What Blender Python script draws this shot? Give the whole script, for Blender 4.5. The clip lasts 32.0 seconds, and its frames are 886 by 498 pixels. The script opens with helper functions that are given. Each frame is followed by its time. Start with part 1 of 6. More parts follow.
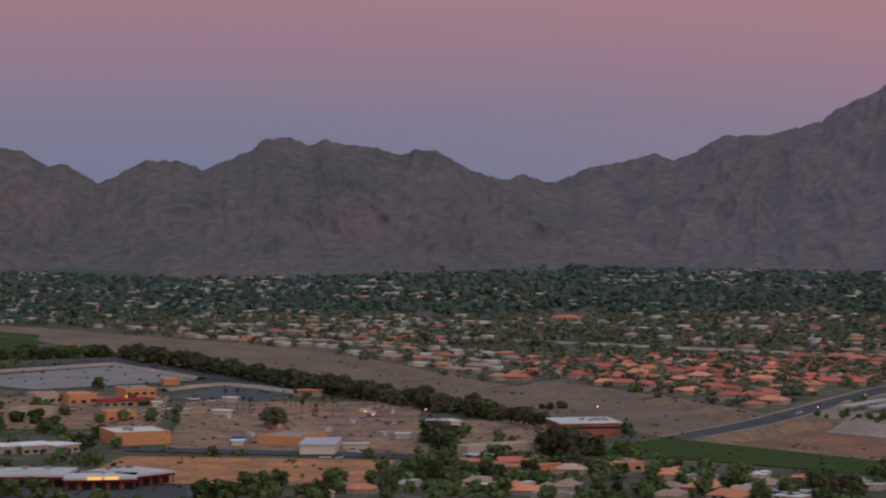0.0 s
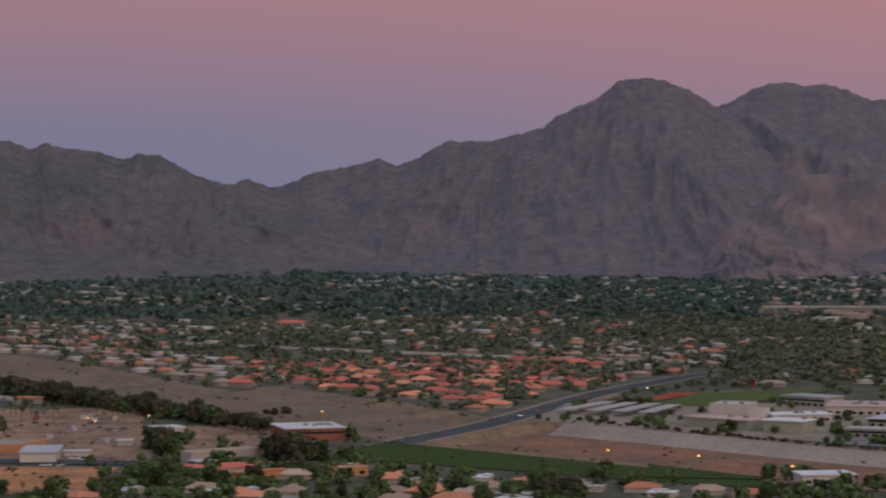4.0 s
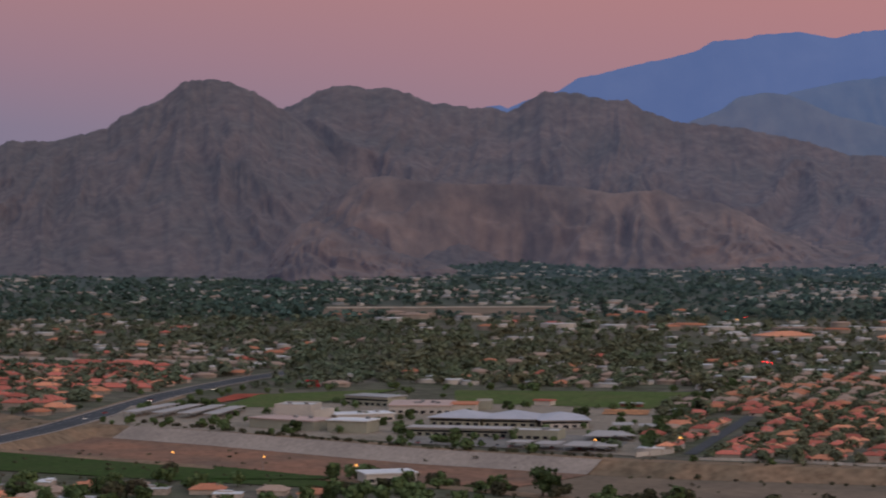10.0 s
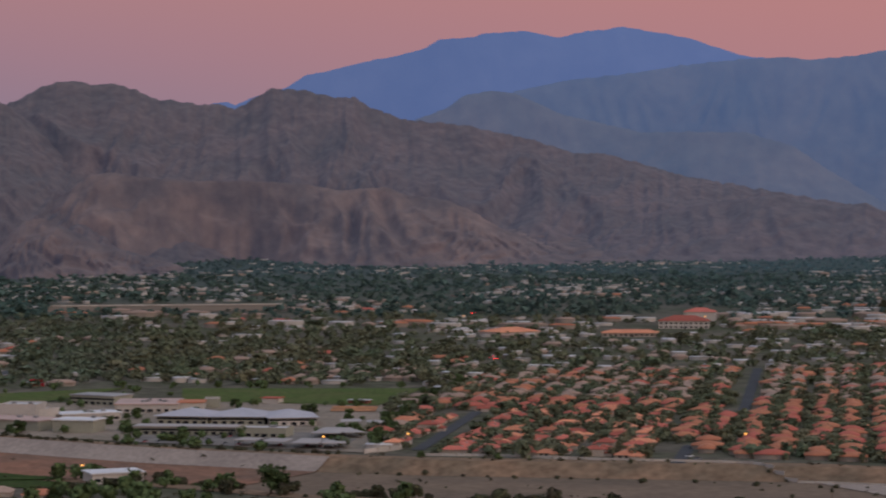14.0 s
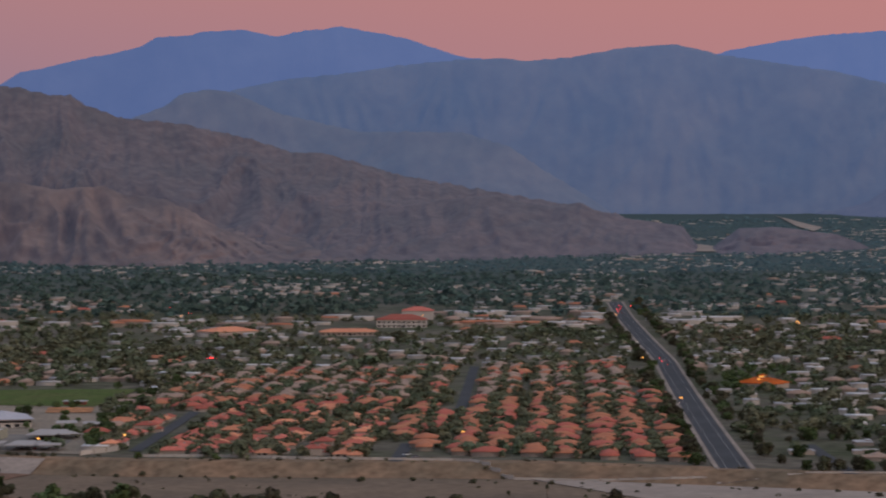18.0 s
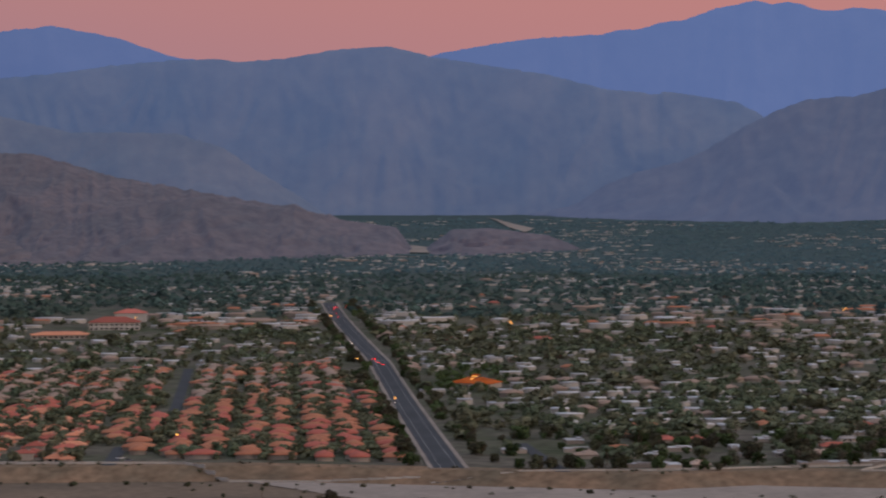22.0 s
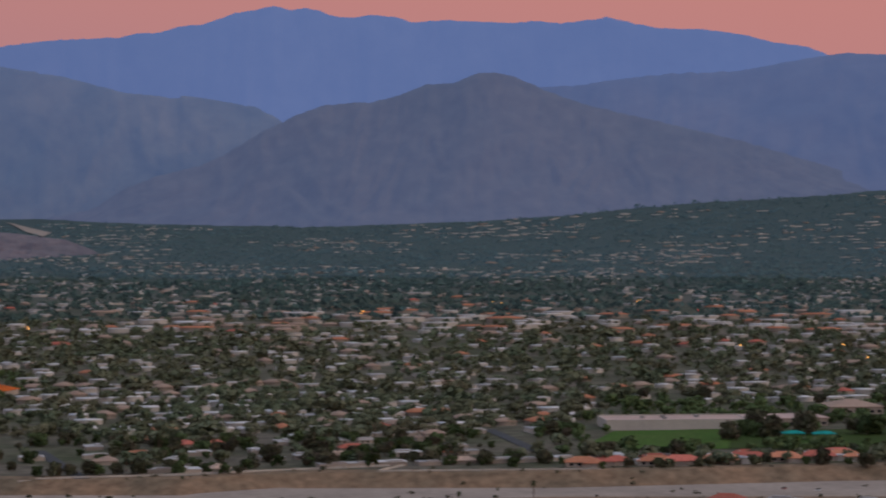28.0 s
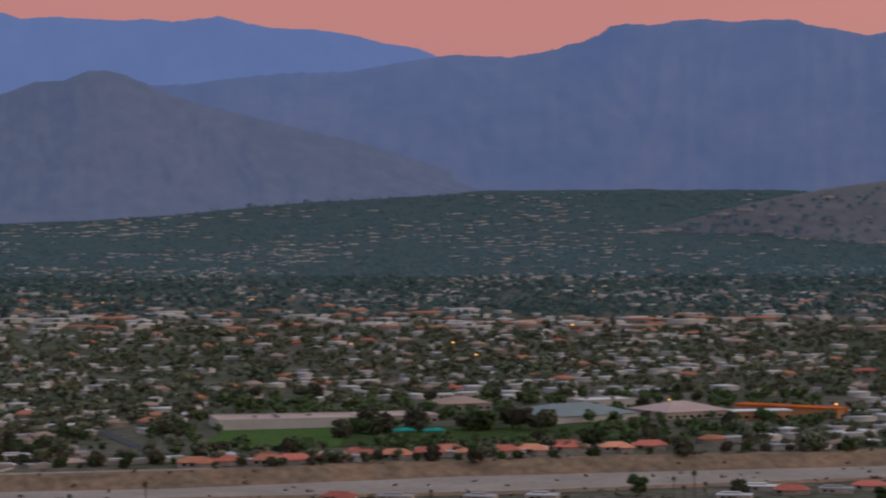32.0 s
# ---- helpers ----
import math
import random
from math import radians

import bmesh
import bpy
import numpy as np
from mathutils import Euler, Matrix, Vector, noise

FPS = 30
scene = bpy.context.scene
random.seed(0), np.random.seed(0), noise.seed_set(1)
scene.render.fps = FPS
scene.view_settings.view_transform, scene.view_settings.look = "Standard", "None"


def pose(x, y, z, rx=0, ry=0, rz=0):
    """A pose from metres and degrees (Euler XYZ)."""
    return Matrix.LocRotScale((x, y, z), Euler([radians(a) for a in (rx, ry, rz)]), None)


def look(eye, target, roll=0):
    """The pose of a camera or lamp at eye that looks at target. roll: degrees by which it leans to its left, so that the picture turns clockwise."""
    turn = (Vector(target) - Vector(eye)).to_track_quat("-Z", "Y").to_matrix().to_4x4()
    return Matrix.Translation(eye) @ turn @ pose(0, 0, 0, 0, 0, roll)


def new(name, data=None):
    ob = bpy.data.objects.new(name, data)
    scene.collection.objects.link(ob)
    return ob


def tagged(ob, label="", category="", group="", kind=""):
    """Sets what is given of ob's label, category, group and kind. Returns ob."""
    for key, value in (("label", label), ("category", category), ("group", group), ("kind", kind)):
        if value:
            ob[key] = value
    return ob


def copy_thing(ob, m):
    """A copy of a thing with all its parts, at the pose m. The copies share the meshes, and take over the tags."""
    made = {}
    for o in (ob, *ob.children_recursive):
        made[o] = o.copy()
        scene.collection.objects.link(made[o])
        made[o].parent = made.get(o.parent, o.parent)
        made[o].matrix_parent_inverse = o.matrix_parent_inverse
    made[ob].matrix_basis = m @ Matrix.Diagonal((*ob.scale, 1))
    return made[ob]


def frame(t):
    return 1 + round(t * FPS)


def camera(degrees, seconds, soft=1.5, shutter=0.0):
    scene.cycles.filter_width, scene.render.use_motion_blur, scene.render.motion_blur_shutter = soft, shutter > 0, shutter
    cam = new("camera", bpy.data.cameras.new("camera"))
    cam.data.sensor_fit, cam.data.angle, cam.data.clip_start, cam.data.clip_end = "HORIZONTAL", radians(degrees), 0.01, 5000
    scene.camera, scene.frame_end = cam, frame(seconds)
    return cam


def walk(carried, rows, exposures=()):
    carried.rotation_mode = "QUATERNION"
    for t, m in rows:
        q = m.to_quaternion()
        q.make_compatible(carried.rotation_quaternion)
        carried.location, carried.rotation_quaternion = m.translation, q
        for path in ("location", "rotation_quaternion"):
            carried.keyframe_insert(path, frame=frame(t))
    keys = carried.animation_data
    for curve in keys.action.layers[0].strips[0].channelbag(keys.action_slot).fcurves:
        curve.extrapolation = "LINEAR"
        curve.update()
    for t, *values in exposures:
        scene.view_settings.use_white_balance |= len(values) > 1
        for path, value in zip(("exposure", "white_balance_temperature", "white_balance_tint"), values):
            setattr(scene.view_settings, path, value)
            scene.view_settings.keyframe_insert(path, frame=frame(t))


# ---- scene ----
cam = camera(21.15, 32.0, soft=2.0, shutter=1.0)
EYE = 115.0
# seconds, heading to the right, pitch and lean in degrees: the aircraft hovers and turns on the spot
ROWS = [
    (0.0, 0.000, -0.742, 0.227),
    (0.5, 0.763, -0.728, 0.204),
    (1.0, 1.610, -0.711, 0.183),
    (1.5, 2.425, -0.696, 0.163),
    (2.0, 3.303, -0.683, 0.157),
    (2.5, 4.116, -0.672, 0.155),
    (3.0, 4.985, -0.660, 0.153),
    (3.5, 5.806, -0.649, 0.164),
    (5.5, 9.394, -0.638, 0.108),
    (6.0, 10.300, -0.637, 0.112),
    (6.5, 11.152, -0.640, 0.100),
    (7.0, 12.042, -0.643, 0.097),
    (7.5, 12.841, -0.641, 0.095),
    (8.0, 13.709, -0.638, 0.083),
    (8.5, 14.539, -0.638, 0.073),
    (9.0, 15.421, -0.636, 0.071),
    (9.5, 16.255, -0.632, 0.068),
    (10.0, 17.128, -0.628, 0.061),
    (10.5, 17.934, -0.630, 0.060),
    (11.0, 18.807, -0.640, 0.076),
    (11.5, 19.628, -0.654, 0.079),
    (12.0, 20.474, -0.667, 0.070),
    (12.5, 21.212, -0.678, 0.070),
    (13.0, 22.052, -0.691, 0.076),
    (13.5, 22.830, -0.701, 0.079),
    (14.0, 23.695, -0.705, 0.089),
    (14.5, 24.511, -0.711, 0.084),
    (16.5, 27.905, -0.735, 0.054),
    (17.0, 28.800, -0.733, 0.053),
    (17.5, 29.621, -0.729, 0.044),
    (18.0, 30.491, -0.729, 0.042),
    (18.5, 31.295, -0.732, 0.034),
    (19.0, 32.214, -0.735, 0.025),
    (19.5, 33.062, -0.737, 0.030),
    (20.0, 33.938, -0.738, 0.048),
    (20.5, 34.739, -0.735, 0.060),
    (21.0, 35.614, -0.728, 0.066),
    (21.5, 36.448, -0.716, 0.075),
    (22.0, 37.381, -0.703, 0.094),
    (22.5, 38.249, -0.688, 0.114),
    (23.0, 39.195, -0.670, 0.115),
    (23.5, 40.090, -0.649, 0.094),
    (24.0, 41.018, -0.626, 0.083),
    (24.5, 41.907, -0.607, 0.083),
    (25.0, 42.880, -0.593, 0.083),
    (25.5, 43.832, -0.587, 0.074),
    (27.5, 47.889, -0.612, 0.051),
    (28.0, 48.945, -0.618, 0.095),
    (28.5, 49.999, -0.627, 0.126),
    (29.0, 51.208, -0.636, 0.146),
    (29.5, 52.358, -0.641, 0.144),
    (30.0, 53.561, -0.645, 0.133),
    (30.5, 54.702, -0.650, 0.122),
    (31.0, 55.933, -0.652, 0.107),
    (31.5, 57.098, -0.648, 0.094),
    (32.0, 58.288, -0.647, 0.087),
]
walk(cam, [(t, pose(0, 0, EYE, 90 + pitch, roll, -yaw)) for t, yaw, pitch, roll in ROWS])

# ---- dusk light: the sun is down behind the camera, its glow still lights the valley ----
sun_data = bpy.data.lights.new("sun", "SUN")
sun_data.energy, sun_data.angle, sun_data.color = 0.83, radians(36), (1.0, 0.76, 0.60)
sun = new("sun", sun_data)
sun.matrix_basis = look((0, 0, 0), (-0.42, 0.86, -0.47))
scene.view_settings.exposure = 0.0


def dusk_sky():
    world = bpy.data.worlds.new("dusk_sky")
    scene.world = world
    world.use_nodes = True
    tree = world.node_tree
    tree.nodes.clear()
    link = tree.links.new

    def node(kind, **values):
        made = tree.nodes.new(kind)
        for key, value in values.items():
            made.inputs[key].default_value = value
        return made

    coords = node("ShaderNodeTexCoord")
    split = node("ShaderNodeSeparateXYZ")
    link(coords.outputs["Generated"], split.inputs[0])

    def ramp(stops):
        made = tree.nodes.new("ShaderNodeValToRGB")
        band = made.color_ramp
        while len(band.elements) < len(stops):
            band.elements.new(0.5)
        for element, (place, colour) in zip(band.elements, stops):
            element.position, element.color = place, (*colour, 1)
        return made

    # height above the horizon, stretched so that the low sky fills the ramps
    rise = node("ShaderNodeMapRange", **{"From Min": 0.0, "From Max": 0.4})
    link(split.outputs["Z"], rise.inputs["Value"])
    east = ramp([(0.0, (0.16, 0.185, 0.29)), (0.10, (0.20, 0.19, 0.28)), (0.17, (0.285, 0.195, 0.26)), (0.26, (0.37, 0.205, 0.23)), (0.45, (0.42, 0.26, 0.26)), (0.7, (0.36, 0.34, 0.42)), (1.0, (0.43, 0.49, 0.62))])
    south = ramp([(0.0, (0.46, 0.22, 0.235)), (0.13, (0.50, 0.22, 0.215)), (0.25, (0.54, 0.225, 0.205)), (0.45, (0.54, 0.30, 0.26)), (0.7, (0.42, 0.36, 0.40)), (1.0, (0.43, 0.49, 0.62))])
    west = ramp([(0.0, (1.2, 0.62, 0.38)), (0.3, (0.95, 0.66, 0.50)), (0.7, (0.5, 0.47, 0.52)), (1.0, (0.43, 0.49, 0.62))])
    for made in (east, south, west):
        link(rise.outputs[0], made.inputs[0])

    def toward(x, y, low, high):
        dot = tree.nodes.new("ShaderNodeVectorMath")
        dot.operation = "DOT_PRODUCT"
        dot.inputs[1].default_value = (x, y, 0)
        link(coords.outputs["Generated"], dot.inputs[0])
        made = node("ShaderNodeMapRange", **{"From Min": low, "From Max": high})
        made.interpolation_type = "SMOOTHSTEP"
        link(dot.outputs["Value"], made.inputs["Value"])
        return made

    def mix(factor, first, second):
        made = tree.nodes.new("ShaderNodeMix")
        made.data_type = "RGBA"
        link(factor.outputs[0], made.inputs[0])
        link(first, made.inputs[6])
        link(second, made.inputs[7])
        return made.outputs[2]

    pink = mix(toward(1, 0, -0.12, 0.98), east.outputs[0], south.outputs[0])
    colour = mix(toward(0.3, -0.95, -0.2, 0.9), pink, west.outputs[0])
    back = node("ShaderNodeBackground", Strength=1.0)
    link(colour, back.inputs["Color"])
    link(back.outputs[0], node("ShaderNodeOutputWorld").inputs["Surface"])


dusk_sky()


# ---- materials ----
def material(name, colour, rough=0.9, spread=0.25, scale=0.05, fine=0.6, bump=0.0, tint=None, per_object=0.0, metal=0.0, per_piece=0.0):
    """Matte surface with broad stains and fine grain, in metres. tint: a second colour of the stains. per_object, per_piece: how far single things differ."""
    made = bpy.data.materials.new(name)
    made.use_nodes = True
    tree = made.node_tree
    link = tree.links.new
    shader = tree.nodes["Principled BSDF"]
    shader.inputs["Roughness"].default_value = rough
    shader.inputs["Metallic"].default_value = metal
    shader.inputs["Specular IOR Level"].default_value = 0.05 if rough >= 0.9 else 0.25
    place = tree.nodes.new("ShaderNodeNewGeometry")
    broad, grain = tree.nodes.new("ShaderNodeTexNoise"), tree.nodes.new("ShaderNodeTexNoise")
    for texture, size in ((broad, scale), (grain, fine)):
        link(place.outputs["Position"], texture.inputs["Vector"])
        texture.inputs["Scale"].default_value = size
        texture.inputs["Detail"].default_value = 5
    other = tint or tuple(c * 0.6 for c in colour)
    stain = tree.nodes.new("ShaderNodeMix")
    stain.data_type = "RGBA"
    stretch = tree.nodes.new("ShaderNodeMapRange")
    stretch.inputs["From Min"].default_value, stretch.inputs["From Max"].default_value = 0.35, 0.68
    link(broad.outputs["Fac"], stretch.inputs["Value"])
    link(stretch.outputs[0], stain.inputs[0])
    stain.inputs[6].default_value, stain.inputs[7].default_value = (*colour, 1), (*other, 1)
    tone = tree.nodes.new("ShaderNodeHueSaturation")
    link(stain.outputs[2], tone.inputs["Color"])
    value = tree.nodes.new("ShaderNodeMapRange")
    value.inputs["From Min"].default_value, value.inputs["From Max"].default_value = 0.3, 0.7
    value.inputs["To Min"].default_value, value.inputs["To Max"].default_value = 1 - spread, 1 + spread
    link(grain.outputs["Fac"], value.inputs["Value"])
    last = value.outputs[0]
    for amount, socket in ((per_object, "object"), (per_piece, "piece")):
        if amount:
            source = tree.nodes.new("ShaderNodeObjectInfo").outputs["Random"] if socket == "object" else place.outputs["Random Per Island"]
            scatter = tree.nodes.new("ShaderNodeMapRange")
            scatter.inputs["To Min"].default_value, scatter.inputs["To Max"].default_value = 1 - amount, 1 + amount
            link(source, scatter.inputs["Value"])
            product = tree.nodes.new("ShaderNodeMath")
            product.operation = "MULTIPLY"
            link(last, product.inputs[0])
            link(scatter.outputs[0], product.inputs[1])
            last = product.outputs[0]
    link(last, tone.inputs["Value"])
    link(tone.outputs[0], shader.inputs["Base Color"])
    if bump:
        relief = tree.nodes.new("ShaderNodeBump")
        relief.inputs["Strength"].default_value = 0.6
        relief.inputs["Distance"].default_value = bump
        link(grain.outputs["Fac"], relief.inputs["Height"])
        link(relief.outputs[0], shader.inputs["Normal"])
    return made


def glowing(name, colour, strength):
    made = bpy.data.materials.new(name)
    made.use_nodes = True
    shader = made.node_tree.nodes["Principled BSDF"]
    shader.inputs["Base Color"].default_value = (*colour, 1)
    shader.inputs["Emission Color"].default_value = (*colour, 1)
    shader.inputs["Emission Strength"].default_value = strength
    return made


def haze_glow(made, colour, strength, axis=None, start=0.0, end=1.0, other=0.0):
    """Air haze painted as faint emission, which changes to another strength along an axis."""
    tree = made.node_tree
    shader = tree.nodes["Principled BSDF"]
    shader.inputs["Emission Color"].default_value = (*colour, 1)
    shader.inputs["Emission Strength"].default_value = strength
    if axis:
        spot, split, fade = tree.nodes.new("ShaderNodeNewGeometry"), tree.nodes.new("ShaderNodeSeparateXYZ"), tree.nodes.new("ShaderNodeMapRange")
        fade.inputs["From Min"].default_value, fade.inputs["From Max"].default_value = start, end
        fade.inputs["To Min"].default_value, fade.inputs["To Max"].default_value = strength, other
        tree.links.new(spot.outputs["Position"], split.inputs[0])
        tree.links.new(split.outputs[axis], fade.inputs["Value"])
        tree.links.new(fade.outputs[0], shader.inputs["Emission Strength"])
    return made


def planted_hazy(made, colour, start, end):
    """Ground greener with low plants and bluer with painted haze farther out."""
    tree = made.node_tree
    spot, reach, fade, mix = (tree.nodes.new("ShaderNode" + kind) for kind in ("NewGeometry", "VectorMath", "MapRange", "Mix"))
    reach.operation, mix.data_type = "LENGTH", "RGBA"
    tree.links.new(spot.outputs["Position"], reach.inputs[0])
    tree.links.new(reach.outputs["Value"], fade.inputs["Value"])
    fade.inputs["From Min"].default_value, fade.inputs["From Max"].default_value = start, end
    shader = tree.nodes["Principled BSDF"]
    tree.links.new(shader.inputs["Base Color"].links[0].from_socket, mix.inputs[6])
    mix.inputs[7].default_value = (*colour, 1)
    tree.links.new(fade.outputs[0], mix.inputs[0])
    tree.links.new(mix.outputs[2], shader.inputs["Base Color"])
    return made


SOIL = planted_hazy(material("dry_soil", (0.128, 0.110, 0.088), spread=0.35, scale=0.015, fine=0.1, tint=(0.066, 0.074, 0.042)), (0.066, 0.094, 0.096), 2300, 3300)
DIRT = material("graded_dirt", (0.48, 0.215, 0.10), spread=0.35, scale=0.05, fine=0.3, tint=(0.25, 0.135, 0.08))
GRAVEL = material("pale_gravel_lot", (0.33, 0.20, 0.135), spread=0.35, scale=0.045, fine=0.25, tint=(0.15, 0.105, 0.08))
BANK_SOIL = material("bank_soil", (0.255, 0.162, 0.104), spread=0.28, scale=0.03, fine=0.2, tint=(0.15, 0.115, 0.08))
TRACK = material("running_track", (0.42, 0.095, 0.06), spread=0.15, scale=0.05, fine=0.5)
WATER = material("pond_water", (0.17, 0.165, 0.155), rough=0.4, spread=0.05, scale=0.02)
LINER = material("dark_pond_liner", (0.04, 0.045, 0.055), rough=0.6, spread=0.1, scale=0.02)
SAND = material("channel_sand", (0.200, 0.145, 0.105), spread=0.18, scale=0.02, fine=0.25, tint=(0.145, 0.11, 0.082))
# nearer ranges: faint haze painted in as emission, mostly stronger towards +X
ROCK = haze_glow(material("desert_rock", (0.116, 0.088, 0.078), spread=0.26, scale=0.012, fine=0.06, bump=5.0, tint=(0.086, 0.074, 0.067)), (0.088, 0.10, 0.175), 0.13, "X", -400, 2000, 0.34)
EAST_ROCK = haze_glow(material("olive_desert_rock", (0.112, 0.088, 0.078), spread=0.26, scale=0.008, fine=0.06, bump=5.0, tint=(0.080, 0.076, 0.062)), (0.085, 0.10, 0.175), 0.16)
FOOTHILL_ROCK = haze_glow(material("foothill_rock", (0.172, 0.123, 0.098), spread=0.24, scale=0.012, fine=0.05, bump=3.0, tint=(0.094, 0.076, 0.067)), (0.09, 0.105, 0.19), 0.22, "X", 1250, 2250, 0.30)
# farther ranges: blue haze painted in as emission over dull rock colours
MID_ROCK = haze_glow(material("hazy_rock", (0.090, 0.078, 0.056), spread=0.2, scale=0.006, fine=0.03, bump=2.5, tint=(0.056, 0.060, 0.048)), (0.074, 0.108, 0.215), 0.70)
HILL_ROCK = haze_glow(material("hazy_mauve_rock", (0.076, 0.067, 0.053), spread=0.2, scale=0.006, fine=0.03, bump=2.0, tint=(0.058, 0.058, 0.050)), (0.075, 0.106, 0.22), 0.66)
BLUE_ROCK = haze_glow(material("blue_hazy_rock", (0.100, 0.089, 0.060), spread=0.16, scale=0.005, fine=0.025, bump=3.0, tint=(0.058, 0.062, 0.05)), (0.074, 0.125, 0.28), 0.56, "Z", 120, 420, 0.70)
FAR_ROCK = haze_glow(material("far_blue_rock", (0.04, 0.042, 0.042), spread=0.25, scale=0.005, fine=0.02, bump=5.0), (0.092, 0.143, 0.33), 0.84, "X", 1800, 3300, 0.98)
PURPLE_ROCK = haze_glow(material("purple_hazy_rock", (0.085, 0.073, 0.054), spread=0.18, scale=0.005, fine=0.02, bump=3.0, tint=(0.054, 0.054, 0.048)), (0.07, 0.115, 0.275), 0.66, "Z", 150, 430, 0.78)
HAZY_BROWN = haze_glow(material("hazy_brown_rock", (0.115, 0.090, 0.070), spread=0.15, scale=0.012, fine=0.05, bump=2.5, tint=(0.085, 0.076, 0.058)), (0.085, 0.098, 0.15), 0.42)
CONCRETE = material("bank_concrete", (0.335, 0.272, 0.232), spread=0.16, scale=0.03, fine=0.4, tint=(0.25, 0.205, 0.178))
ASPHALT = material("asphalt", (0.075, 0.078, 0.085), spread=0.12, scale=0.03, fine=0.5, tint=(0.06, 0.062, 0.068))
GRASS = material("lawn", (0.034, 0.064, 0.013), spread=0.35, scale=0.02, fine=0.3, tint=(0.046, 0.064, 0.02))


# ---- valley floor ----
def smooth(a, b, x):
    t = min(1.0, max(0.0, (x - a) / (b - a)))
    return t * t * (3 - 2 * t)


# the two rims of the storm channel, from its far end to the near one
RIM_FAR = [(-507.1, 2278.2), (-377.6, 2187.7), (-282.3, 2098.4), (-173.1, 1992.4), (-82.2, 1868.2), (-2.0, 1670.4), (35.8, 1582.1), (67.0, 1618.5), (132.3, 1493.0), (174.6, 1375.0), (225.7, 1331.5), (270.3, 1270.7), (322.9, 1185.3), (347.6, 1146.6), (411.0, 1073.1), (446.9, 1041.7), (600.6, 938.0), (727.7, 785.9), (774.8, 773.1), (859.1, 678.5), (969.3, 594.0), (1123.3, 434.2), (1200.1, 362.9)]
RIM_NEAR = [(-483.5, 2171.7), (-357.7, 2072.1), (-260.0, 1932.6), (-161.3, 1759.6), (-86.1, 1606.4), (-23.2, 1496.4), (38.0, 1389.3), (102.4, 1295.3), (142.5, 1215.1), (209.2, 1127.6), (259.4, 1046.9), (308.4, 990.1), (351.6, 920.8), (437.1, 858.6), (585.7, 753.1), (690.3, 688.8), (781.5, 617.2), (875.8, 508.4), (1011.5, 391.0), (1085.8, 328.3)]


def along(line, s):
    """The point at the share s of a polyline's length."""
    lengths = [math.dist(a, b) for a, b in zip(line, line[1:])]
    rest = s * sum(lengths)
    for a, b, d in zip(line, line[1:], lengths):
        if rest <= d:
            return (a[0] + (b[0] - a[0]) * rest / d, a[1] + (b[1] - a[1]) * rest / d)
        rest -= d
    return line[-1]


def beside(line, x, y):
    """Distance from a polyline, and the side: positive on its left."""
    best = (1e9, 0)
    for (ax, ay), (bx, by) in zip(line, line[1:]):
        dx, dy = bx - ax, by - ay
        t = min(1.0, max(0.0, ((x - ax) * dx + (y - ay) * dy) / (dx * dx + dy * dy)))
        d = math.hypot(x - ax - t * dx, y - ay - t * dy)
        if d < best[0]:
            best = (d, dx * (y - ay) - dy * (x - ax))
    return best


def inside(poly, x, y):
    odd = False
    for (ax, ay), (bx, by) in zip(poly, poly[1:] + poly[:1]):
        if (ay > y) != (by > y) and x < (bx - ax) * (y - ay) / (by - ay) + ax:
            odd = not odd
    return odd


BANK, DEPTH = 14.0, 6.0
CHANNEL = RIM_FAR + RIM_NEAR[::-1]
NEAR_SIDE = RIM_FAR + [(2500, -500), (-1500, -500), (-1200, 2100)]


def ground_z(x, y, bridged=False):
    """Height of the valley floor, which rises towards the mountains and dips in the storm channel (not where bridged)."""
    r, az = math.hypot(x, y), math.degrees(math.atan2(x, y))
    z = 0.0
    if r > 1200:
        z = 1.36e-5 * (r - 1200) ** 2
    if r > 3000:
        z += 4.1e-5 * smooth(38, 57, az) * (1 - smooth(68, 74, az)) * (min(r, 4150) - 3000) ** 2
    if not bridged and 850 < r < 2600 and -14 < az < 75:
        if inside(CHANNEL, x, y):
            far, near = beside(RIM_FAR, x, y)[0], beside(RIM_NEAR, x, y)[0]
            z -= DEPTH * (0.3 + 0.7 * smooth(5, 9, az)) * min(1.0, min(far, near) / BANK)
    return z


def mesh_object(name, verts, faces, mat, parent=None, shade=False):
    data = bpy.data.meshes.new(name)
    data.from_pydata(verts, [], faces)
    if shade:
        data.polygons.foreach_set("use_smooth", [True] * len(data.polygons))
    data.materials.append(mat)
    data.update()
    ob = new(name, data)
    ob.parent = parent
    return ob


def ground_sheet():
    angles = [-12 + 0.4 * i for i in range(206)] + [71 + 6.0 * i for i in range(46)]
    radii = [0.0, 200, 400, 600, 800] + [860 + 10 * i for i in range(95)] + [1850 + 50 * i for i in range(60)] + [4930]
    verts, faces = [], []
    for r in radii:
        for a in angles:
            x, y = r * math.sin(radians(a)), r * math.cos(radians(a))
            z = ground_z(x, y)
            verts.append((x, y, z - (4.0 if 850 < r < 2600 and inside(CHANNEL, x, y) else 0.0)))
    n = len(angles)
    for i in range(len(radii) - 1):
        for j in range(n):
            k = (j + 1) % n
            faces.append((i * n + j, i * n + k, (i + 1) * n + k, (i + 1) * n + j))
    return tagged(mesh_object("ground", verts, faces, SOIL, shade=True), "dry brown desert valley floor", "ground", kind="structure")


ground_sheet()


